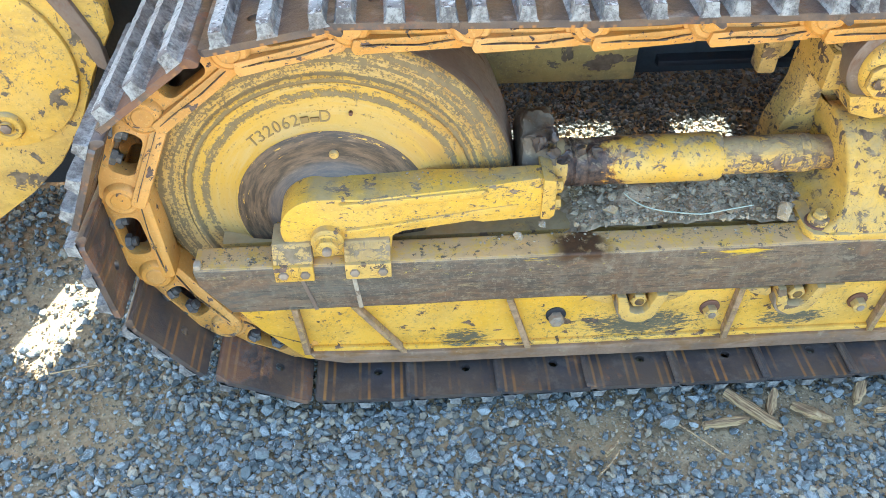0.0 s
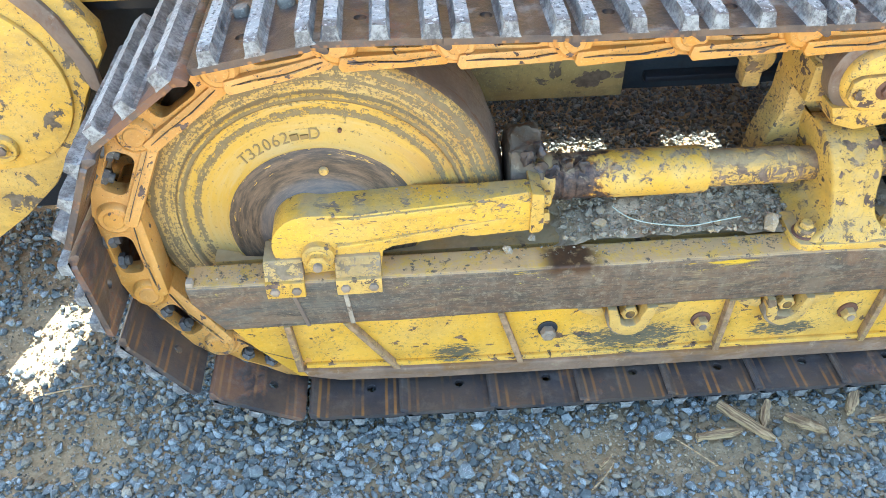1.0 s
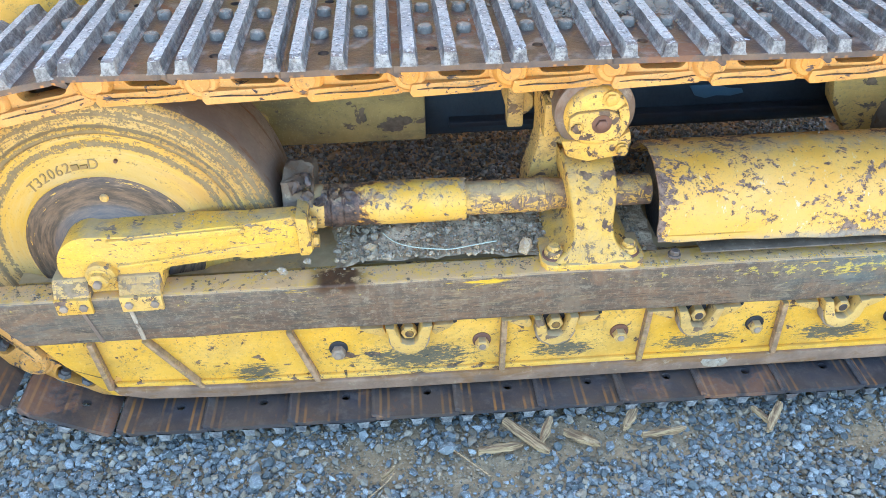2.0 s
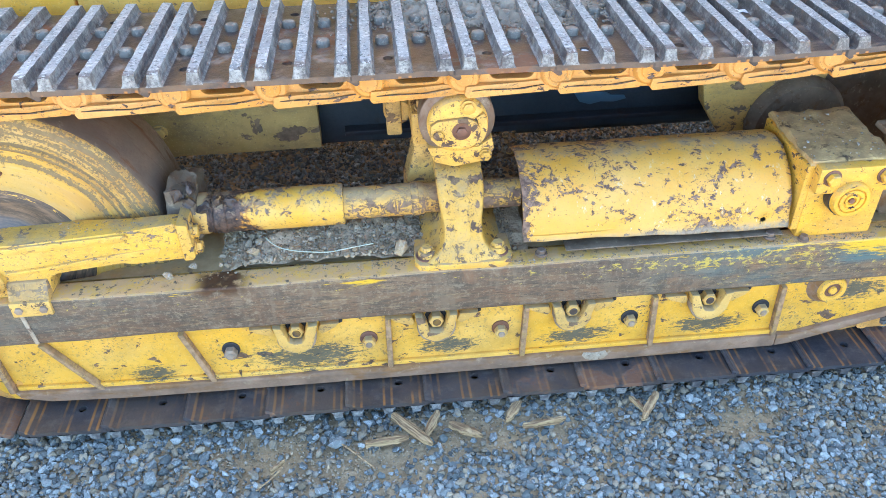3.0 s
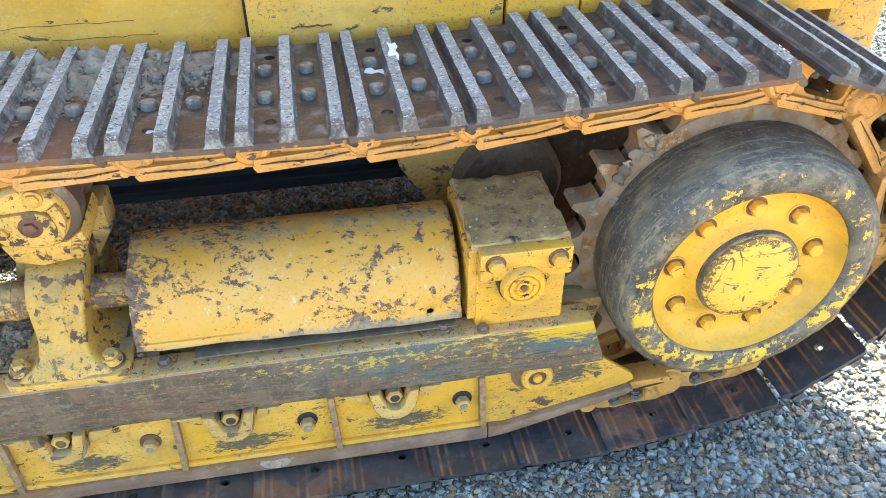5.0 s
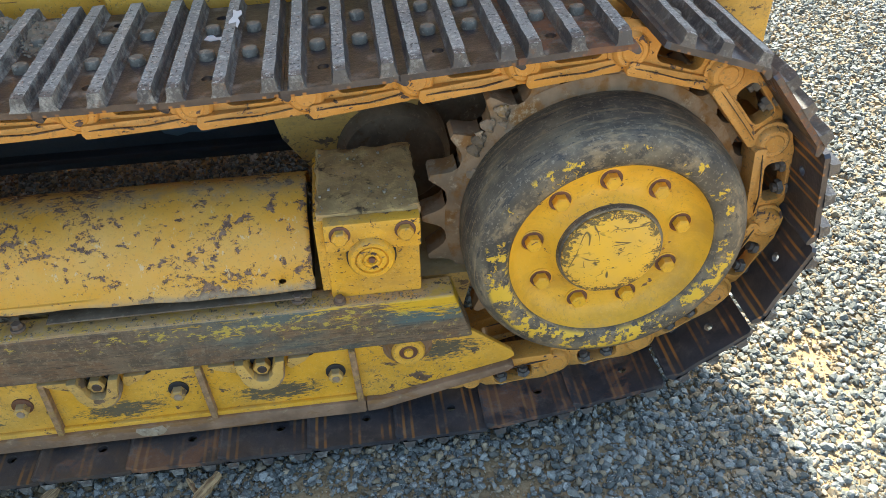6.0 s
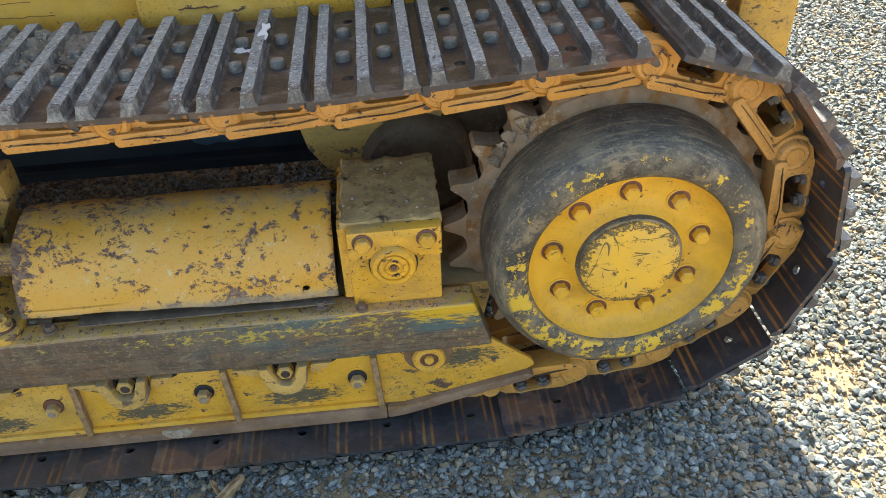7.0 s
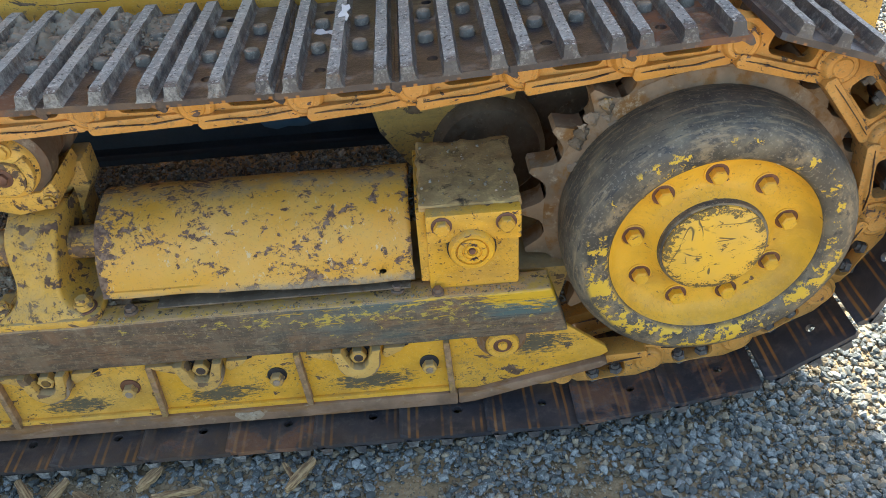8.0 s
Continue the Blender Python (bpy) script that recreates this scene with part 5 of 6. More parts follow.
# ---- recoil spring cover ----
def spring_cover():
    at = thing("recoil_cover", "curved yellow sheet cover with flaking rusty paint", "cover", (-0.005, 0.008, -0.010), group="recoil covers")
    x0, x1 = 1.112, 1.738
    t = bmesh.new()
    cols, rows = 60, 30
    path = [(-0.041, 0.457), (-0.040, 0.463), (-0.035, 0.476)] + [(0.112 + 0.146 * math.cos(radians(a)), 0.462 + 0.150 * math.sin(radians(a))) for a in np.linspace(172, 28, 24)]
    grid = []
    for i in range(cols + 1):
        x = x0 + (x1 - x0) * i / cols
        row = []
        for j, (y, z) in enumerate(path):
            edge = 0.006 * noise.noise((x * 9, j * 0.2, 1.0)) if j < 3 else 0
            bump = 0.003 * noise.noise((x * 5, j * 0.16, 4.0)) + 0.0015 * noise.noise((x * 16, j * 0.5, 9.0))
            lift = 0.010 * max(0, 1 - (x - x0) / 0.5) if j < 3 else 0
            row.append(t.verts.new((x + (0.004 * noise.noise((0, j * 0.4, 7)) if i in (0, cols) else 0), y - bump + edge, z + bump + lift * (1.5 - 0.4 * j))))
        grid.append(row)
    for i in range(cols):
        for j in range(len(path) - 1):
            if 53 <= i <= 54 and j == 2:
                continue
            t.faces.new((grid[i][j], grid[i + 1][j], grid[i + 1][j + 1], grid[i][j + 1]))
    for i, sx in ((53, 0.0035), (55, -0.0035)):      # round the drain hole
        for j in (2, 3):
            grid[i][j].co.x += sx
    grid[54][2].co.z -= 0.003
    grid[54][3].co.z += 0.003
    bmesh.ops.recalc_face_normals(t, faces=t.faces)
    ob = part("shell", t, YELLOW_COVER, at)
    mod = ob.modifiers.new("thick", "SOLIDIFY")
    mod.thickness, mod.offset = 0.006, -1
    # Dark colour stands in for the shaded gap below the cover.
    bm = prism(bmesh.new(), [(-0.044, 0.438), (-0.043, 0.4405), (0.0, 0.4415), (0.0, 0.438)], x0 + 0.10, x1 - 0.01, 0.0005, (), "yz")
    part("bottom_flange", bm, IRON, at, "dark bent bottom flange")
    for x in (1.155, 1.70):
        part("bolt", hexbolt(bmesh.new(), (x, -0.036, 0.430), (0, 0, 1), 0.011, 0.014, 1.3), TREAD, at)
    bm = lathe(bmesh.new(), [(0, 1.15), (0.10, 1.15), (0.10, 1.73), (0, 1.73)], 36, Matrix.Translation((0, 0.112, 0.49)), "x")
    part("spring_housing", bm, BLACK, at, "dark housing under the cover")
    return at


spring_cover()


def pivot_block():
    at = thing("pivot_block", "yellow bolted pivot block with a round pin end", "block", (0.002, 0.004, -0.002), group="pivot blocks")
    bm = box(bmesh.new(), 1.760, 1.944, -0.026, 0.205, 0.408, 0.598, 0.007)
    part("body", bm, BLOCK_PAINT, at)
    bm = box(bmesh.new(), 1.752, 1.948, -0.022, 0.21, 0.594, 0.618, 0.006)
    bmesh.ops.subdivide_edges(bm, edges=bm.edges, cuts=11, use_grid_fill=True)
    rough_up(bm, 0.006, 48)
    rough_up(bm, 0.0035, 150)
    part("top_plate", bm, CAKED, at, "dirt-caked top plate")
    part("cap", box(bmesh.new(), 1.762, 1.946, -0.050, -0.020, 0.545, 0.612, 0.005), BLOCK_PAINT, at)
    part("side_flange", box(bmesh.new(), 1.744, 1.762, -0.024, 0.205, 0.43, 0.606, 0.004), BLOCK_PAINT, at)
    for x in (1.792, 1.916):
        bolt = part("bolt", hexbolt(bmesh.new(), (x, -0.050, 0.588), (0, -1, 0), 0.0160, 0.018, 0), BLOCK_PAINT, at)
        part("washer", ring_washer((x, -0.0505, 0.588), 0.0205), RUST, bolt)
    bm = lathe(bmesh.new(), [(0, -0.043), (0.0095, -0.043), (0.0105, -0.047), (0.015, -0.047), (0.016, -0.0435), (0.0190, -0.0435), (0.0200, -0.0465), (0.0285, -0.0465), (0.0295, -0.0425), (0.0320, -0.0425), (0.0330, -0.0475), (0.041, -0.0475), (0.045, -0.043), (0.047, -0.02)], 44, Matrix.Translation((1.848, -0.016, 0.530)))
    pin = part("pin_end", bm, BLOCK_PAINT, at)
    part("pin_gap", lathe(bmesh.new(), [(0.040, -0.006), (0.0485, -0.0055), (0.0490, 0.030)], 44, Matrix.Translation((1.848, -0.0440, 0.530))), BLACK, pin, "dark gap round the pin")
    part("plug", lathe(bmesh.new(), [(0, -0.050), (0.006, -0.050), (0.007, -0.046), (0.007, -0.040)], 12, Matrix.Translation((1.848, -0.014, 0.530))), RUST, pin, "rusty centre plug")
    for x in (1.775,):
        part("bolt", hexbolt(bmesh.new(), (x, -0.040, 0.413), (0, 0, 1), 0.010, 0.012, 1.3), TREAD, at)
    return at


pivot_block()


# ---- guard beam and track frame ----
def guard_beam():
    at = thing("guard_beam", "long scraped steel rubbing beam along the track frame", "guard beam", group="guard beams")
    t = bmesh.new()
    outline = [(-0.333, 0.407), (-0.329, 0.362), (-0.279, 0.281), (2.048, 0.282), (2.009, 0.407)]
    prism(t, outline, -0.050, 0.014, 0.0)
    bmesh.ops.subdivide_edges(t, edges=[e for e in t.edges if e.calc_length() > 1.0], cuts=60)
    bmesh.ops.recalc_face_normals(t, faces=t.faces)
    bevel_all(t, 0.007, 3, 30)
    for v in t.verts:
        v.co.z += 0.0025 * noise.noise((v.co.x * 6, v.co.z * 20, 1)) + 0.001 * noise.noise((v.co.x * 30, v.co.z * 30, 5))
        v.co.y += 0.0015 * noise.noise((v.co.x * 9, v.co.z * 9, 8))
    part("beam", t, GUARD, at)
    for x0, x1, lean in ((-0.134, -0.126, 0.02), (-0.034, -0.025, 0.008)):
        bm = prism(bmesh.new(), [(x0, 0.376), (x1, 0.376), (x1 + lean, 0.284), (x0 + lean, 0.284)], -0.0535, -0.046, 0.001)
        part("weld_seam", bm, PALE if lean < 0.01 else TREAD, at)
    part("end_stub", box(bmesh.new(), -0.330, -0.316, -0.048, -0.030, 0.402, 0.418, 0.004), PALE, at)
    return at


guard_beam()


def track_frame():
    at = thing("undercarriage", "yellow welded undercarriage side beam with ribs and bolts", "undercarriage", (-0.011, 0, -0.037), group="undercarriages", size=(1.008, 1, 1.06))
    outline = [(-0.30, 0.30), (-0.235, 0.19), (-0.15, 0.085), (1.80, 0.085), (2.12, 0.160), (2.148, 0.178), (2.140, 0.196), (2.05, 0.268)]
    part("side_plate", prism(bmesh.new(), outline, 0.002, 0.014, 0.003), YELLOW_SIDE, at)
    part("body", prism(bmesh.new(), [(-0.28, 0.40), (-0.2, 0.16), (2.0, 0.16), (2.06, 0.40)], 0.042, 0.25, 0.006), YELLOW_DIRTY, at)
    fl = [(-0.140, 0.121), (-0.128, 0.100), (-0.06, 0.082), (0.15, 0.072), (0.60, 0.067), (1.80, 0.066), (1.80, 0.104), (0.40, 0.105), (0.10, 0.110)]
    part("rear_flange", prism(bmesh.new(), [(1.801, 0.066), (1.84, 0.070), (2.13, 0.146), (2.146, 0.158), (2.13, 0.168), (1.84, 0.100), (1.801, 0.103)], -0.014, 0.014, 0.005), FLANGE, at)
    part("bottom_flange", prism(bmesh.new(), fl, -0.015, 0.014, 0.005), FLANGE, at, "scraped brown bottom flange")
    part("weld_bead", prism(bmesh.new(), [(-0.13, 0.120), (0.10, 0.109), (0.40, 0.104), (1.79, 0.103), (1.79, 0.116), (0.40, 0.117), (0.10, 0.122), (-0.13, 0.132)], -0.008, 0.004, 0.004), YELLOW_SIDE, at)
    ribs = [(-0.152, 0.262, -0.142, 0.118), (-0.030, 0.262, 0.070, 0.108), (0.294, 0.262, 0.344, 0.104), (0.789, 0.262, 0.787, 0.104), (1.130, 0.262, 1.124, 0.104), (1.453, 0.262, 1.460, 0.104), (1.782, 0.262, 1.789, 0.104)]
    for xa, za, xb, zb in ribs:
        part("rib", prism(bmesh.new(), [(xa - 0.007, za), (xa + 0.007, za), (xb + 0.007, zb), (xb - 0.007, zb)], -0.016, 0.004, 0.003), RIB_PAINT, at, "rusty yellow edge rib")
    for x in (0.400, 0.738, 1.068, 1.398, 1.741):
        bolt = part("bolt", hexbolt(bmesh.new(), (x, -0.001, 0.189), (0, -1, 0), 0.0165, 0.019, 0), HOOK if x < 0.45 else YELLOW_DIRTY, at)
        part("stud", rod(bmesh.new(), (x, -0.018, 0.189), (x, -0.023, 0.189), 0.0085, 12, 0.002), HOOK, bolt)
        part("washer", ring_washer((x, 0.000, 0.193), 0.0220), BLACK if x < 0.45 or x > 1.3 else RUST, bolt)
    for n, x in enumerate((0.567, 0.906, 1.243, 1.588)):
        rng = random.Random(40 + n)
        lug = arc(x, 0.240, 0.044, 188, 352, 16) + [(x + 0.050, 0.262), (x + 0.053, 0.276), (x + 0.032, 0.276)] + arc(x, 0.245, 0.022, 8, -188, 12) + [(x - 0.032, 0.276), (x - 0.053, 0.276), (x - 0.050, 0.262)]
        lug = [(a + rng.uniform(-0.0016, 0.0016), b + rng.uniform(-0.0016, 0.0016)) for a, b in lug]
        hook = part("roller_guard_hook", prism(bmesh.new(), lug, -0.036, 0.002, 0.008), YELLOW_DIRTY, at, "worn dirty yellow U-shaped roller shaft retainer")
        rim = arc(x, 0.237, 0.048, 192, 348, 16) + [(x + 0.047, 0.252)] + arc(x, 0.242, 0.034, 0, -180, 12) + [(x - 0.047, 0.252)]
        part("rim", prism(bmesh.new(), rim, -0.030, 0.003, 0.005), HOOK, hook, "bare brown rim")
        part("shaft_hole", lathe(bmesh.new(), [(0, -0.0008), (0.026, -0.0008), (0.027, 0.003)], 24, Matrix.Translation((x, 0.001, 0.248))), BLACK, at, "dark shaft hole")
        bolt = part("bolt", hexbolt(bmesh.new(), (x, -0.002, 0.248), (0, -1, 0), 0.0190, 0.022, 0), YELLOW_DIRTY, at)
        part("stud", rod(bmesh.new(), (x + 0.001, -0.021, 0.247), (x + 0.001, -0.026, 0.247), 0.0105, 12, 0.002), GREASE, bolt)
        part("ear", prism(bmesh.new(), [(x - 0.112, 0.262), (x - 0.098, 0.250), (x - 0.060, 0.236), (x - 0.052, 0.246), (x - 0.058, 0.262)], -0.016, 0.004, 0.003), YELLOW_DIRTY, at)
        part("ear", prism(bmesh.new(), [(x + 0.104, 0.262), (x + 0.058, 0.262), (x + 0.052, 0.244), (x + 0.060, 0.232), (x + 0.094, 0.250)], -0.016, 0.004, 0.003), YELLOW_DIRTY, at)
        part("ear_gap", prism(bmesh.new(), [(x + 0.064, 0.2335), (x + 0.112, 0.256), (x + 0.112, 0.262), (x + 0.104, 0.262)], -0.004, 0.004, 0.001), BLACK, at, "dark gap beside the ear")
    px, py, pz = 1.905, -0.014, 0.247
    part("cap_housing", lathe(bmesh.new(), [(0.038, -0.004), (0.043, 0.000), (0.048, 0.010), (0.056, 0.0165)], 36, Matrix.Translation((px, py, pz))), FLANGE, at, "scraped brown housing round the pivot cap")
    bm = lathe(bmesh.new(), [(0, -0.012), (0.010, -0.012), (0.011, -0.006), (0.020, -0.006), (0.022, -0.011), (0.033, -0.011), (0.037, -0.006), (0.038, 0.020)], 40, Matrix.Translation((px, py, pz)))
    cap = part("pivot_cap", bm, YELLOW_FRAME, at)
    part("cap_groove", lathe(bmesh.new(), [(0.0105, -0.0068), (0.0215, -0.0068), (0.0215, 0.0)], 36, Matrix.Translation((px, py, pz))), RUST, cap)
    part("scraped_patch", prism(bmesh.new(), [(1.285, 0.100), (1.281, 0.090), (1.292, 0.076), (1.318, 0.070), (1.338, 0.074), (1.350, 0.086), (1.342, 0.101), (1.316, 0.096)], -0.0162, -0.010, 0.0006), PALE, at)
    return at


track_frame()


# ---- sprocket and final drive ----
def sprocket():
    at = thing("drive_sprocket", "rusty toothed drive sprocket with sharp worn teeth", "sprocket", (SX, 0, SZ), group="sprockets")
    teeth = 22
    out = []
    for i in range(teeth):
        a = 360 / teeth * i + 128.5
        for da, r in ((-8.18, 0.312), (-6.2, 0.313), (-4.4, 0.319), (-3.0, 0.331), (-1.8, 0.348), (-0.9, 0.359), (0.9, 0.359), (1.8, 0.348), (3.0, 0.331), (4.4, 0.319), (6.2, 0.313)):
            out.append((r * math.cos(radians(a - da)), r * math.sin(radians(a - da))))
    part("toothed_ring", prism(bmesh.new(), out, 0.072, 0.130, 0.003, (arc(0, 0, 0.24, 0, 352, 44),)), GEAR, at)
    part("web", lathe(bmesh.new(), [(0.3118, 0.0705), (0.298, 0.066), (0.27, 0.064), (0.24, 0.075), (0.24, 0.2), (0.30, 0.128)], 64), GEAR, at)
    rng = random.Random(12)
    for n in range(9):
        a, r, size = rng.uniform(126, 158), rng.uniform(0.275, 0.330), rng.uniform(0.008, 0.016)
        bm = bmesh.new()
        bmesh.ops.create_icosphere(bm, subdivisions=3, radius=1.0)
        for v in bm.verts:
            v.co.x, v.co.y, v.co.z = v.co.x * size * 1.3, v.co.y * size * 0.42, v.co.z * size
        rough_up(bm, 0.008, 60)
        rough_up(bm, 0.004, 170)
        bmesh.ops.translate(bm, verts=bm.verts, vec=(r * math.cos(radians(a)), 0.066, r * math.sin(radians(a))))
        part("caked_mud", bm, HOOK if n % 3 else IRON, at)
    return at


sprocket()


def final_drive():
    at = thing("final_drive", "yellow final drive hub with a dark grimy drum", "final drive", (SX + 0.002, 0.005, SZ - 0.003), group="final drives")
    part("drum", lathe(bmesh.new(), [(0.2050, -0.050), (0.2062, -0.076), (0.2095, -0.085), (0.217, -0.0905), (0.230, -0.093), (0.247, -0.092), (0.262, -0.087), (0.274, -0.077), (0.282, -0.060), (0.2865, -0.034), (0.288, 0.000), (0.288, 0.030), (0.283, 0.066), (0.2, 0.09)], 112), DRUM, at, "dark grimy drum with broken yellow paint")
    part("flange", lathe(bmesh.new(), [(0.0, -0.030), (0.104, -0.066), (0.110, -0.060), (0.117, -0.050), (0.125, -0.042), (0.135, -0.038), (0.150, -0.0375), (0.172, -0.0395), (0.184, -0.044), (0.194, -0.053), (0.2005, -0.064), (0.2045, -0.074), (0.2065, -0.079)], 112), YELLOW_HUB, at)
    cap = part("hub_cap", lathe(bmesh.new(), [(0, -0.085), (0.060, -0.0845), (0.094, -0.0825), (0.1005, -0.079), (0.102, -0.073), (0.1025, -0.060)], 80), YELLOW_CAP, at, "scratched yellow hub cap")
    part("cap_rim", lathe(bmesh.new(), [(0.1015, -0.0745), (0.1055, -0.0735), (0.1080, -0.068), (0.1085, -0.058)], 80), DRUM, cap, "grimy ring round the cap")
    angles = [90 + 40 * i for i in range(9)]
    for a in angles:
        x, z = 0.153 * math.cos(radians(a + 2)), 0.153 * math.sin(radians(a + 2)) - 0.002
        m = Matrix.Translation((x, 0, z))
        bm = lathe(bmesh.new(), [(0.0225, -0.0412), (0.0250, -0.0402), (0.0255, -0.0335)], 24, m)
        seat = part("bolt_seat", bm, YELLOW_HUB, at)
        bm = lathe(bmesh.new(), [(0.0, -0.0400), (0.0224, -0.0408)], 24, m)
        part("seat_floor", bm, RUST, seat)
        part("bolt", hexbolt(bmesh.new(), (x, -0.039, z), (0, -1, 0), 0.0165, 0.020, 0), YELLOW_HUB, at)
    return at


final_drive()
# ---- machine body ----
# Near-black: the shade under the machine is put into this colour.
HULL = steel("shaded_hull_steel", (0.024, 0.028, 0.030), (0.07, 0.055, 0.04), (0.11, 0.108, 0.10), 0.6, 0.62, 0.6, metal=0.0, scale=6)


def machine_body():
    at = thing("machine_body", "yellow crawler machine body with riveted side panels", "machine body")
    # side tank and fender wall over the track, with seams between the panels
    seams = [-0.64, 0.13, 0.782, 1.375, 1.895, 2.055, 2.663]
    for i, (a, b) in enumerate(zip(seams, seams[1:])):
        front, low = ((0.40, 0.775), (0.356, 0.868))[a > 1.3]
        bm = box(bmesh.new(), a + 0.0025, b - 0.0025, front + 0.005 * (i % 2), front + 0.04, low, 2.1, 0.006)
        part("side_panel", bm, YELLOW_BODY, at)
    part("panel_backing", box(bmesh.new(), -0.63, 1.36, 0.438, 0.46, 0.74, 2.09, 0.0), BLACK, at, "black gap behind the panel seams")
    part("panel_backing", box(bmesh.new(), 1.37, 2.65, 0.398, 0.46, 0.88, 2.09, 0.0), BLACK, at, "black gap behind the panel seams")
    for x0, x1, z0, dip in ((0.90, 1.16, 0.935, 0.004), (1.00, 1.20, 0.905, -0.003), (1.46, 1.54, 0.915, 0.004)):
        top = [(x0 + (x1 - x0) * q / 12, z0 + dip * noise.noise((q * 0.7, z0 * 9, 2)) + 0.0005) for q in range(13)]
        low = [(x, z - 0.0011 + 0.0009 * noise.noise((x * 60, 0, 5))) for x, z in reversed(top)]
        y0 = 0.399 if x0 < 1.3 else 0.355
        part("scratch", prism(bmesh.new(), top + low, y0, y0 + 0.006, 0.0), RUST, at, "long dark scratch in the paint")
    # belly and hull between the tracks; the belly boxes are added to block light
    part("hull_plate", box(bmesh.new(), -0.40, 0.635, 0.50, 0.54, 0.430, 0.84, 0.006), YELLOW_SHADED, at, "dull yellow lower hull plate, darkened for its shade")
    for x in (0.146, 0.21):
        part("bolt", hexbolt(bmesh.new(), (x, 0.50, 0.512), (0, -1, 0), 0.018, 0.018, 1.2), YELLOW_DIRTY, at)
    part("hull", box(bmesh.new(), -0.40, 2.55, 0.560, 0.98, 0.406, 2.04, 0.01), HULL, at, "blue-grey hull side coloured dark for the shade")
    part("belly_case", box(bmesh.new(), 1.27, 2.55, 0.985, 1.17, 0.15, 0.84, 0.01), HULL, at, "added dark box blocking light from the far side")
    part("belly_pan", box(bmesh.new(), 0.64, 2.50, 0.75, 0.975, 0.31, 0.410, 0.008), HULL, at, "unseen dark slab added to cut light under the hull")
    part("top_deck", box(bmesh.new(), -0.70, 2.66, 0.37, 1.25, 2.05, 2.2, 0.02), YELLOW_BODY, at)
    part("far_side_panel", box(bmesh.new(), -0.65, 2.66, 1.18, 1.235, 0.80, 2.1, 0.006), YELLOW_BODY, at)
    # drive housings beside the sprocket; the axle housing's dark colour stands for shade
    part("axle_housing", lathe(bmesh.new(), [(0, 0.36), (0.12, 0.36), (0.135, 0.38), (0.135, 0.56), (0, 0.56)], 48, Matrix.Translation((1.926, 0, 0.479))), IRON, at)
    part("mount_bracket", prism(bmesh.new(), [(1.626, 0.73), (1.67, 0.537), (1.75, 0.415), (1.943, 0.375), (2.02, 0.73)], 0.40, 0.45, 0.006), YELLOW_DIRTY, at)
    # Added box: hides bright ground, its dark colour stands for the shaded void.
    part("drive_case", box(bmesh.new(), 1.97, 2.605, 0.45, 0.558, 0.23, 0.91, 0.02), IRON, at, "added dark backing hiding the bright ground behind the sprocket")
    part("rear_post", box(bmesh.new(), 2.67, 2.807, 0.40, 0.48, 0.68, 2.1, 0.008), YELLOW, at, "yellow rear frame post")
    # The sky's blue reflection on the hull, put in as a coloured sheet.
    part("paint_smear", prism(bmesh.new(), [(1.352, 0.520), (1.370, 0.492), (1.400, 0.482), (1.430, 0.489), (1.470, 0.486), (1.505, 0.494), (1.498, 0.505), (1.460, 0.508), (1.440, 0.518), (1.395, 0.522)], 0.5555, 0.5615, 0.001), BLUE, at, "pale blue sky reflection put on the hull as colour")
    part("hull_ledge", prism(bmesh.new(), [(0.535, 0.440), (0.535, 0.455), (0.562, 0.462), (0.562, 0.434)], 0.70, 2.40, 0.004, (), "yz"), BLACK, at, "dark ledge along the hull bottom")
    return at


machine_body()


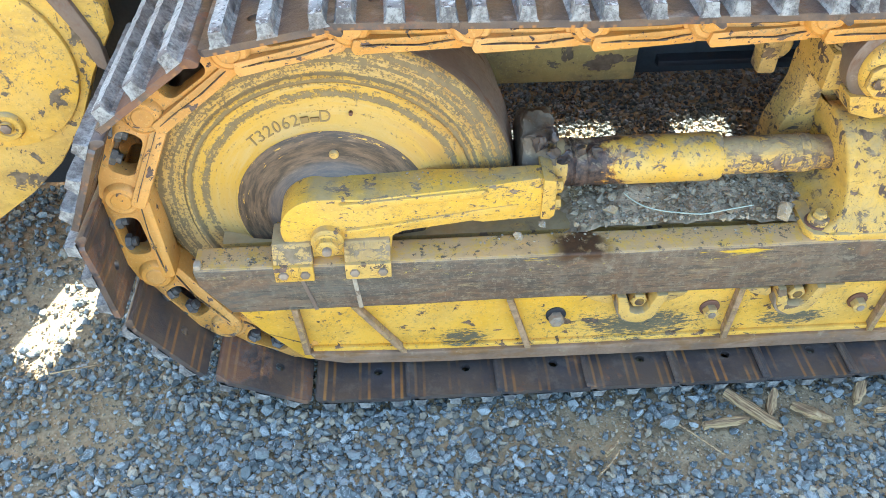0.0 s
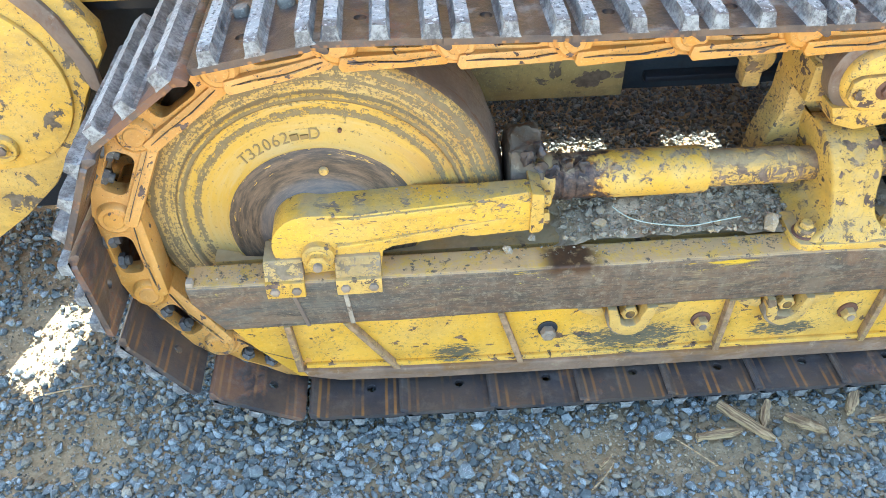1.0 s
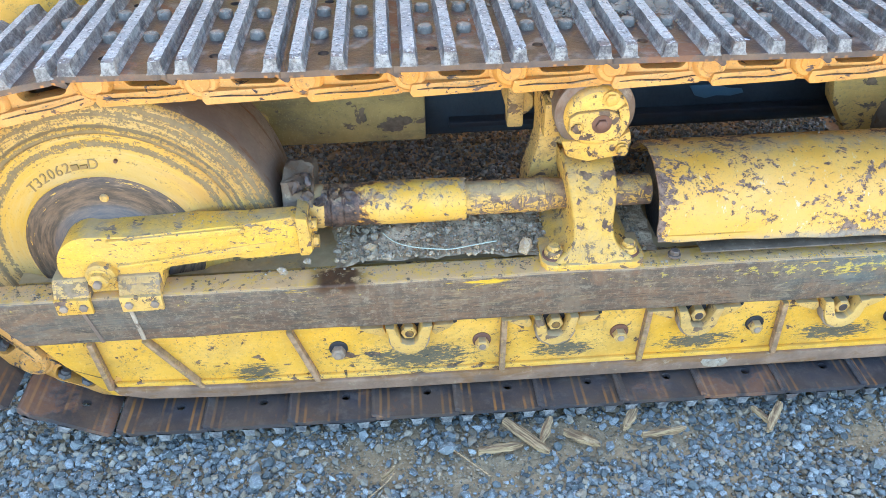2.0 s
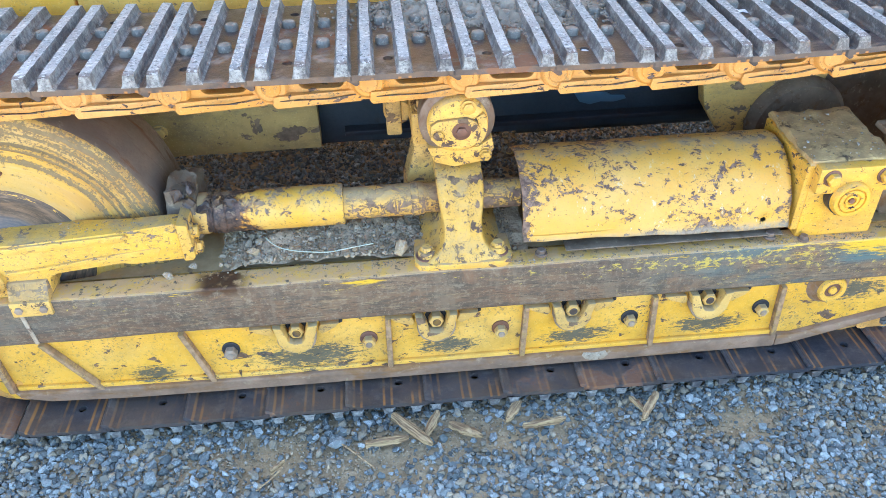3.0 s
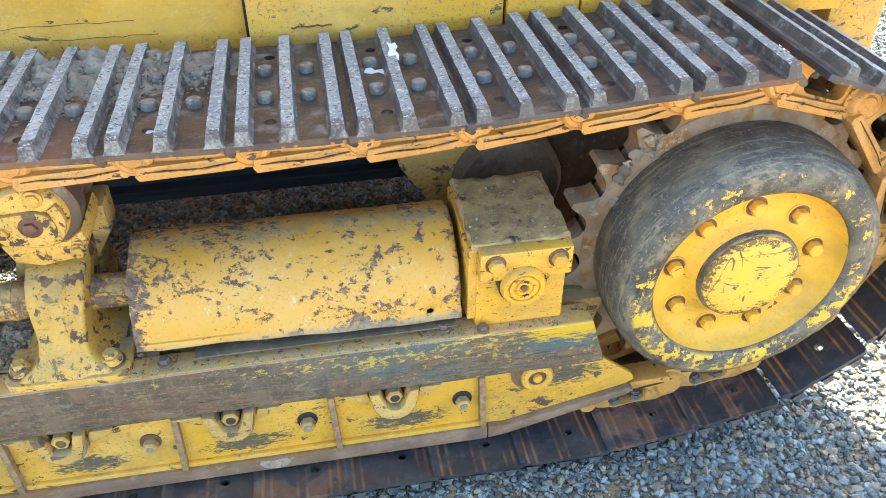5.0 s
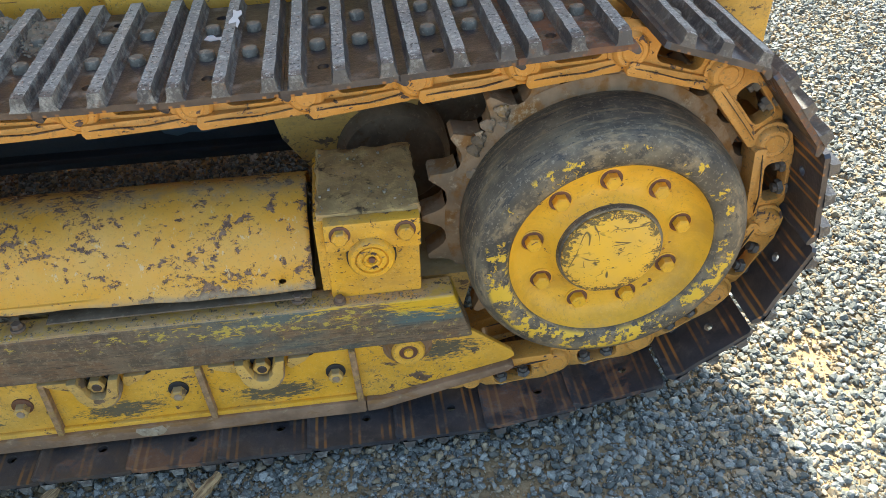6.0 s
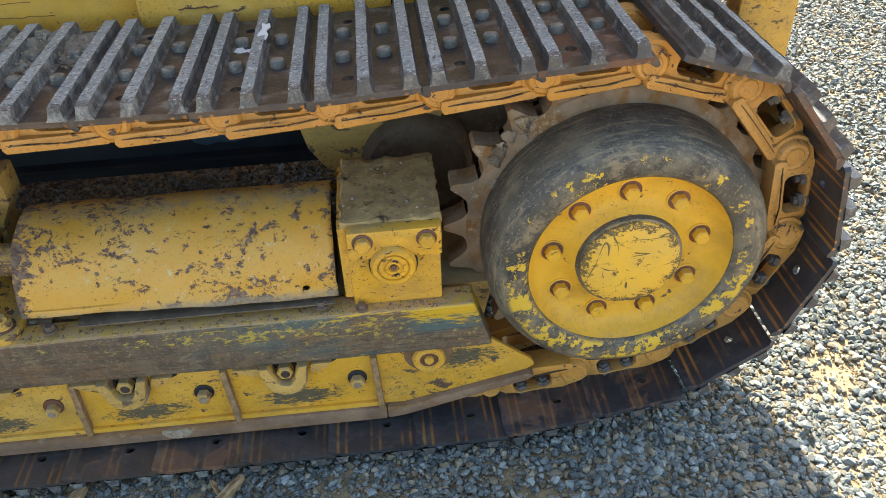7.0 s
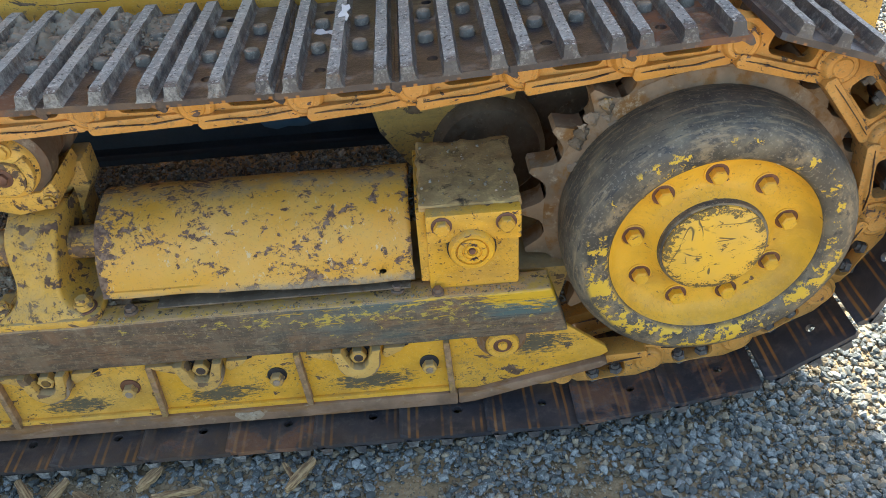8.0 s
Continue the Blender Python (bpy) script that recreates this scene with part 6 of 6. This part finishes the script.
def lift_arm():
    at = thing("lift_arm", "scuffed yellow loader arm plate with a pivot bolt", "loader arm")
    f = 0.34
    plate = [(-0.590, 0.914), (-0.488, 0.746), (-0.490, 0.691), (-0.549, 0.600), (-0.610, 0.479), (-0.688, 0.371), (-0.783, 0.284), (-0.886, 0.210), (-1.06, 0.18), (-1.35, 0.24), (-1.65, 0.5), (-1.65, 1.25), (-0.80, 1.25)]
    part("arm_plate", prism(bmesh.new(), plate, f, f + 0.045, 0.008), ARM_PAINT, at)
    edge = [(-0.650, 0.850), (-0.585, 0.770), (-0.548, 0.690), (-0.533, 0.622), (-0.510, 0.606), (-0.512, 0.680), (-0.548, 0.780), (-0.608, 0.872)]
    part("edge_plate", prism(bmesh.new(), edge, f - 0.012, f + 0.012, 0.005), TREAD, at, "bare worn edge strip")
    bm = lathe(bmesh.new(), [(0, -0.020), (0.013, -0.020), (0.015, -0.014), (0.020, -0.014), (0.022, -0.018), (0.030, -0.018), (0.034, -0.013), (0.034, 0.01)], 32, Matrix.Translation((-0.758, f - 0.006, 0.490)))
    cap = part("pivot_cap", bm, YELLOW, at)
    part("bolt", hexbolt(bmesh.new(), (-0.758, f - 0.024, 0.490), (0, -1, 0), 0.012, 0.008, 0), TREAD, cap)
    part("cap_ring", lathe(bmesh.new(), [(0.034, -0.004), (0.0395, -0.003), (0.040, 0.008)], 32, Matrix.Translation((-0.758, f - 0.008, 0.490))), BLACK, cap, "dark ring round the pivot cap")
    boss = arc(-0.775, 0.630, 0.20, -100, 60, 16) + [(-0.85, 0.92), (-1.05, 0.90), (-1.05, 0.40), (-0.90, 0.42)]
    part("boss_plate", prism(bmesh.new(), boss, f - 0.012, f + 0.004, 0.005), ARM_PAINT, at)
    part("round_pad", lathe(bmesh.new(), [(0, -0.020), (0.060, -0.020), (0.064, -0.016), (0.064, 0.0)], 40, Matrix.Translation((-0.815, f, 0.690))), YELLOW, at)
    part("cross_tube", rod(bmesh.new(), (-1.25, 0.46, 0.62), (-1.25, 1.4, 0.62), 0.14, 32, 0.01), YELLOW_DIRTY, at)
    # Unseen parts from here on, added to shape the sun patch on the ground.
    part("bucket_back", box(bmesh.new(), -1.75, -0.92, 0.75, 1.5, 0.08, 1.6, 0.02), YELLOW_DIRTY, at)
    part("bucket_cheek", prism(bmesh.new(), [(-0.96, 0.30), (-0.776, 0.30), (-0.803, 0.386), (-0.866, 0.589), (-0.93, 0.84), (-0.96, 0.84)], 0.79, 0.82, 0.004), YELLOW_DIRTY, at)
    part("frame_gusset", prism(bmesh.new(), [(-0.64, 0.30), (-0.672, 0.40), (-0.706, 0.527), (-0.768, 0.705), (-0.80, 0.84), (-0.60, 0.84), (-0.60, 0.30)], 0.79, 0.82, 0.004), YELLOW_DIRTY, at)
    part("front_link", box(bmesh.new(), -1.03, -0.55, 0.80, 0.90, 0.83, 1.7, 0.01), YELLOW_DIRTY, at)
    # Added blocker; its black colour stands in for the shade there.
    part("bucket_lip", box(bmesh.new(), -1.0, -0.62, 0.76, 0.78, -0.03, 0.36, 0.008), BLACK, at, "added low sun blocker, coloured black for the shade")
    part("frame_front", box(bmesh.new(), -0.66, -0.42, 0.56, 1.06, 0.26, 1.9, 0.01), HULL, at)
    return at


lift_arm()

# ---- the other track of the machine, mirrored across its middle ----
MIDDLE = 0.83
mirror = Matrix.Translation((0, 2 * MIDDLE, 0)) @ Matrix.Diagonal((1, -1, 1, 1))
near_names = ["crawler_track", "front_idler", "idler_yoke", "track_tensioner", "rod_support", "carrier_roller", "roller_bracket", "recoil_cover", "pivot_block", "guard_beam", "undercarriage", "drive_sprocket", "final_drive"]
# unseen far parts, slid along x to place the sun patches under the hull
FAR_SLIDE = {"idler_yoke": -0.085, "track_tensioner": -0.085, "rod_support": -0.085, "roller_bracket": -0.085, "carrier_roller": -0.085, "recoil_cover": 0.03}
for near_name in near_names:
    source = bpy.data.objects[near_name]
    copy_thing(source, Matrix.Translation((FAR_SLIDE.get(near_name, 0.0), 0, 0)) @ mirror @ source.matrix_basis)


# ---- loose dirt, stones, wood ----
def dirt_bed():
    """Dirt and stones caught on the frame deck behind the guard beam."""
    bm = bmesh.new()
    nx, ny = 70, 22
    g = []
    for i in range(nx + 1):
        x = 0.37 + 0.76 * i / nx
        row = []
        for j in range(ny + 1):
            y = 0.010 + 0.235 * j / ny
            z = 0.396 + 0.026 * math.exp(-((x - 0.62) / 0.3) ** 2) + 0.010 * noise.noise((x * 12, y * 12, 2)) + 0.010 * noise.noise((x * 45, y * 45, 6)) - 0.06 * max(0.0, 1 - (x - 0.37) / 0.07)
            z += 0.02 * max(0, (y - 0.03) / 0.2)
            row.append(bm.verts.new((x, y, z)))
        g.append(row)
    for i in range(nx):
        for j in range(ny):
            bm.faces.new((g[i][j], g[i + 1][j], g[i + 1][j + 1], g[i][j + 1]))
    ob = part("dirt_bed", bm, DIRT)
    tagged(ob, "dry dirt caught on the track frame deck", "dirt", kind="stuff")
    rng = np.random.default_rng(4)
    n = 2600
    p = np.stack([rng.uniform(0.41, 1.10, n), rng.uniform(0.012, 0.20, n), np.zeros(n)], 1)
    p[:, 2] = 0.400 + 0.026 * np.exp(-((p[:, 0] - 0.62) / 0.3) ** 2) + 0.08 * np.maximum(0, p[:, 1] - 0.03)
    s = 0.002 + 0.0125 * rng.beta(1, 4.2, n)
    ob = stone_mesh("frame_gravel", p, s, 8)
    ob.data.materials.clear()
    ob.data.materials.append(CRUMBS)
    tagged(ob, "grey stones lying in the dirt on the frame", "gravel", kind="stuff")
    for x, y, z, r in ((0.828, 0.022, 0.432, 0.024), (0.295, 0.0, 0.413, 0.014), (0.485, 0.05, 0.426, 0.018), (0.345, 0.03, 0.413, 0.013)):
        ob = stone_mesh("stone", np.array([[x, y, z - 0.004]]), np.array([r]), int(x * 100))
        ob.data.materials.clear()
        ob.data.materials.append(CRUMBS)
        tagged(ob, "pale dusty stone on the track frame", "stone", group="stones on the frame")


dirt_bed()


def curve_rod(name, points, r, material, parent=None):
    c = bpy.data.curves.new(name, "CURVE")
    c.dimensions, c.bevel_depth, c.bevel_resolution = "3D", r, 3
    s = c.splines.new("NURBS")
    s.points.add(len(points) - 1)
    for pt, q in zip(s.points, points):
        pt.co = (*q, 1)
    s.use_endpoint_u, s.order_u = True, 3
    c.materials.append(material)
    ob = bpy.data.objects.new(name, c)
    scene.collection.objects.link(ob)
    me = bpy.data.meshes.new_from_object(ob.evaluated_get(bpy.context.evaluated_depsgraph_get()))
    bpy.data.objects.remove(ob)
    bpy.data.curves.remove(c)
    smooth(me, 60)
    ob = new(name, me)
    if parent is not None:
        ob.parent = parent
    return ob


cord = curve_rod("cord", [(0.515, 0.072, 0.449), (0.532, 0.048, 0.443), (0.575, 0.026, 0.440), (0.640, 0.014, 0.439), (0.665, 0.012, 0.439), (0.700, 0.018, 0.441), (0.765, 0.028, 0.443)], 0.0015, WIRE)
tagged(cord, "thin pale green cord lying on the dirt", "cord")


def splinter(x0, y0, x1, y1, width, seed, z=0.012):
    rng = random.Random(seed)
    length = math.hypot(x1 - x0, y1 - y0)
    t = bmesh.new()
    rings = []
    for i in range(8):
        f = i / 7
        w = width * (0.55 + 0.6 * math.sin(math.pi * min(1, f * 0.9 + 0.1))) * rng.uniform(0.85, 1.1)
        w *= 0.35 if i == 7 else 0.8
        h = 0.006 + 0.004 * rng.random()
        ring = [t.verts.new((f * length, a * w / 2 + rng.uniform(-0.002, 0.002), b * h + rng.uniform(-0.001, 0.001))) for a, b in ((-1, -1), (1, -1), (1, 0.6), (0.2, 1), (-1, 0.8))]
        rings.append(ring)
    for a, b in zip(rings, rings[1:]):
        for q in range(5):
            t.faces.new((a[q], a[(q + 1) % 5], b[(q + 1) % 5], b[q]))
    t.faces.new(rings[0])
    t.faces.new(rings[-1])
    bmesh.ops.recalc_face_normals(t, faces=t.faces)
    ob = part("wood_splinter", t, WOOD, sharp=20)
    ob.matrix_basis = pose(x0, y0, z, rng.uniform(-6, 6), rng.uniform(-3, 3), math.degrees(math.atan2(y1 - y0, x1 - x0)))
    tagged(ob, "broken pale wood splinter lying on the gravel", "wood splinter", group="wood splinters")


for k, (xa, ya, xb, yb, w, z) in enumerate((
        (0.779, -0.104, 0.869, -0.211, 0.026, -0.008), (0.892, -0.105, 0.855, -0.177, 0.022, -0.010), (0.707, -0.184, 0.815, -0.172, 0.018, -0.012),
        (0.919, -0.143, 0.995, -0.193, 0.024, -0.012), (1.104, -0.091, 1.063, -0.151, 0.026, -0.012), (1.101, -0.171, 1.213, -0.155, 0.014, -0.012),
        (1.461, -0.107, 1.403, -0.184, 0.024, -0.010), (1.392, -0.109, 1.419, -0.156, 0.012, -0.012), (0.479, -0.243, 0.511, -0.214, 0.008, -0.010))):
    splinter(xa, ya, xb, yb, w, k, z)

for k, (x, y, r) in enumerate(((0.639, -0.169, 0.020), (0.604, -0.304, 0.019), (-0.253, -0.193, 0.019), (2.736, -0.169, 0.022), (2.79, -0.12, 0.025), (2.236, -0.264, 0.018), (0.192, -0.229, 0.022), (1.618, -0.292, 0.021))):
    ob = stone_mesh("stone", np.array([[x, y, -0.022]]), np.array([r]), 60 + k)
    tagged(ob, "larger pale grey stone lying on the gravel", "stone", group="larger stones")


def twig(points, r=0.002):
    ob = curve_rod("twig", points, r, WOOD)
    tagged(ob, "thin dry straw stalk on the gravel", "straw", group="straws")


twig([(-0.76, 0.04, -0.004), (-0.71, 0.05, -0.002), (-0.65, 0.06, -0.004)])
twig([(0.45, -0.295, -0.008), (0.49, -0.265, -0.006), (0.51, -0.235, -0.004)])
twig([(0.65, -0.185, -0.004), (0.69, -0.225, -0.002), (0.73, -0.265, -0.006)])


def loose_crumbs(name, label, boxes, seed):
    """Small dry crumbs lying on ledges: (count, x0, x1, y0, y1, z0, z1, largest)."""
    rng = np.random.default_rng(seed)
    places, sizes = [], []
    for n, x0, x1, y0, y1, z0, z1, big in boxes:
        f = rng.uniform(0, 1, n)
        x = x0 + (x1 - x0) * f
        places.append(np.stack([x, rng.uniform(y0, y1, n), z0 + (z1 - z0) * f], 1))
        sizes.append(0.0008 + (big - 0.0008) * rng.beta(1, 3.5, n))
    ob = stone_mesh(name, np.concatenate(places), np.concatenate(sizes), seed)
    ob.data.materials.clear()
    ob.data.materials.append(CRUMBS)
    tagged(ob, label, "dirt", kind="stuff")


loose_crumbs("beam_crumbs", "dry dirt crumbs on top of the guard beam", (
    (260, 0.22, 0.86, -0.020, 0.012, 0.406, 0.406, 0.0055), (300, 1.08, 1.74, -0.046, -0.030, 0.406, 0.406, 0.005),
    (160, 1.72, 1.96, -0.044, -0.022, 0.407, 0.407, 0.005), (120, -0.31, -0.18, -0.044, 0.01, 0.407, 0.407, 0.004)), 31)
loose_crumbs("cover_crumbs", "dirt crumbs lying along the top of the recoil cover", ((260, 1.12, 1.73, 0.085, 0.16, 0.600, 0.600, 0.004),), 33)
loose_crumbs("block_crumbs", "dry dirt crust on top of the pivot block", ((150, 1.76, 1.945, -0.012, 0.205, 0.616, 0.616, 0.0065),), 34)
loose_crumbs("yoke_crumbs", "dirt crumbs on top of the idler yoke", ((140, 0.02, 0.34, 0.012, 0.05, 0.546, 0.541, 0.004), (60, 0.0, 0.22, -0.020, -0.012, 0.489, 0.489, 0.0035)), 35)


def caked_soil():
    """Dry soil packed between the grousers of the upper run: a lumpy bed and loose crumbs."""
    bm = bmesh.new()
    nx, ny = 190, 64
    g = []
    for i in range(nx + 1):
        x = 0.66 + 0.74 * i / nx
        row = []
        for j in range(ny + 1):
            y = 0.055 + 0.262 * j / ny
            full = min(1.0, max(0.0, (y - 0.05) / 0.17)) * min(1.0, max(0.0, 1.5 - abs(x - 1.03) / 0.25))
            lump = 0.5 + 0.5 * noise.noise((x * 16, y * 16, 3.0)) + 0.55 * noise.noise((x * 48, y * 48, 5.0)) + 0.3 * noise.noise((x * 130, y * 130, 8.0))
            row.append(bm.verts.new((x, y, 0.884 + 0.038 * full * (0.30 + 0.70 * lump))))
        g.append(row)
    for i in range(nx):
        for j in range(ny):
            bm.faces.new((g[i][j], g[i + 1][j], g[i + 1][j + 1], g[i][j + 1]))
    ob = part("caked_soil", bm, SOIL)
    tagged(ob, "dry grey soil packed between the track grousers", "soil", kind="stuff")
    rng = np.random.default_rng(21)
    n = 3600
    x = rng.uniform(0.60, 1.34, n)
    y = rng.uniform(0.06, 0.31, n)
    keep = rng.uniform(0, 1, n) < np.clip((y - 0.04) / 0.2, 0.04, 1) * np.clip(1.3 - np.abs(x - 1.03) / 0.28, 0, 1)
    x, y = x[keep], y[keep]
    p = np.stack([x, y, np.full(len(x), 0.899) + rng.uniform(0, 0.010, len(x)) * np.clip(y / 0.3, 0.2, 1)], 1)
    ob = stone_mesh("soil_crumbs", p, 0.0018 + 0.0060 * rng.beta(1, 3, len(x)), 15)
    ob.data.materials.clear()
    ob.data.materials.append(SOIL)
    tagged(ob, "loose dry soil crumbs on the track shoes", "soil", kind="stuff")


caked_soil()


# Bright sun spots on the shoes, put in as thin white shapes.
def splash(name, outline, z):
    ob = part(name, prism(bmesh.new(), outline, z, z + 0.0016, 0.0, (), "xy"), WHITE)
    tagged(ob, "small sun spot put in as white on the track shoes", "paint splash", group="white splashes")


splash("white_splash", [(1.212, 0.010), (1.226, 0.006), (1.234, 0.026), (1.246, 0.040), (1.240, 0.058), (1.222, 0.044), (1.217, 0.028)], 0.8948)
splash("white_splash", [(1.633, 0.176), (1.641, 0.183), (1.650, 0.172), (1.653, 0.196), (1.648, 0.214), (1.655, 0.232), (1.652, 0.250), (1.645, 0.244), (1.637, 0.254), (1.639, 0.222), (1.633, 0.204)], 0.9145)
splash("white_splash", [(1.585, 0.182), (1.597, 0.174), (1.612, 0.178), (1.622, 0.166), (1.629, 0.178), (1.620, 0.190), (1.606, 0.188), (1.600, 0.200), (1.590, 0.198)], 0.8905)
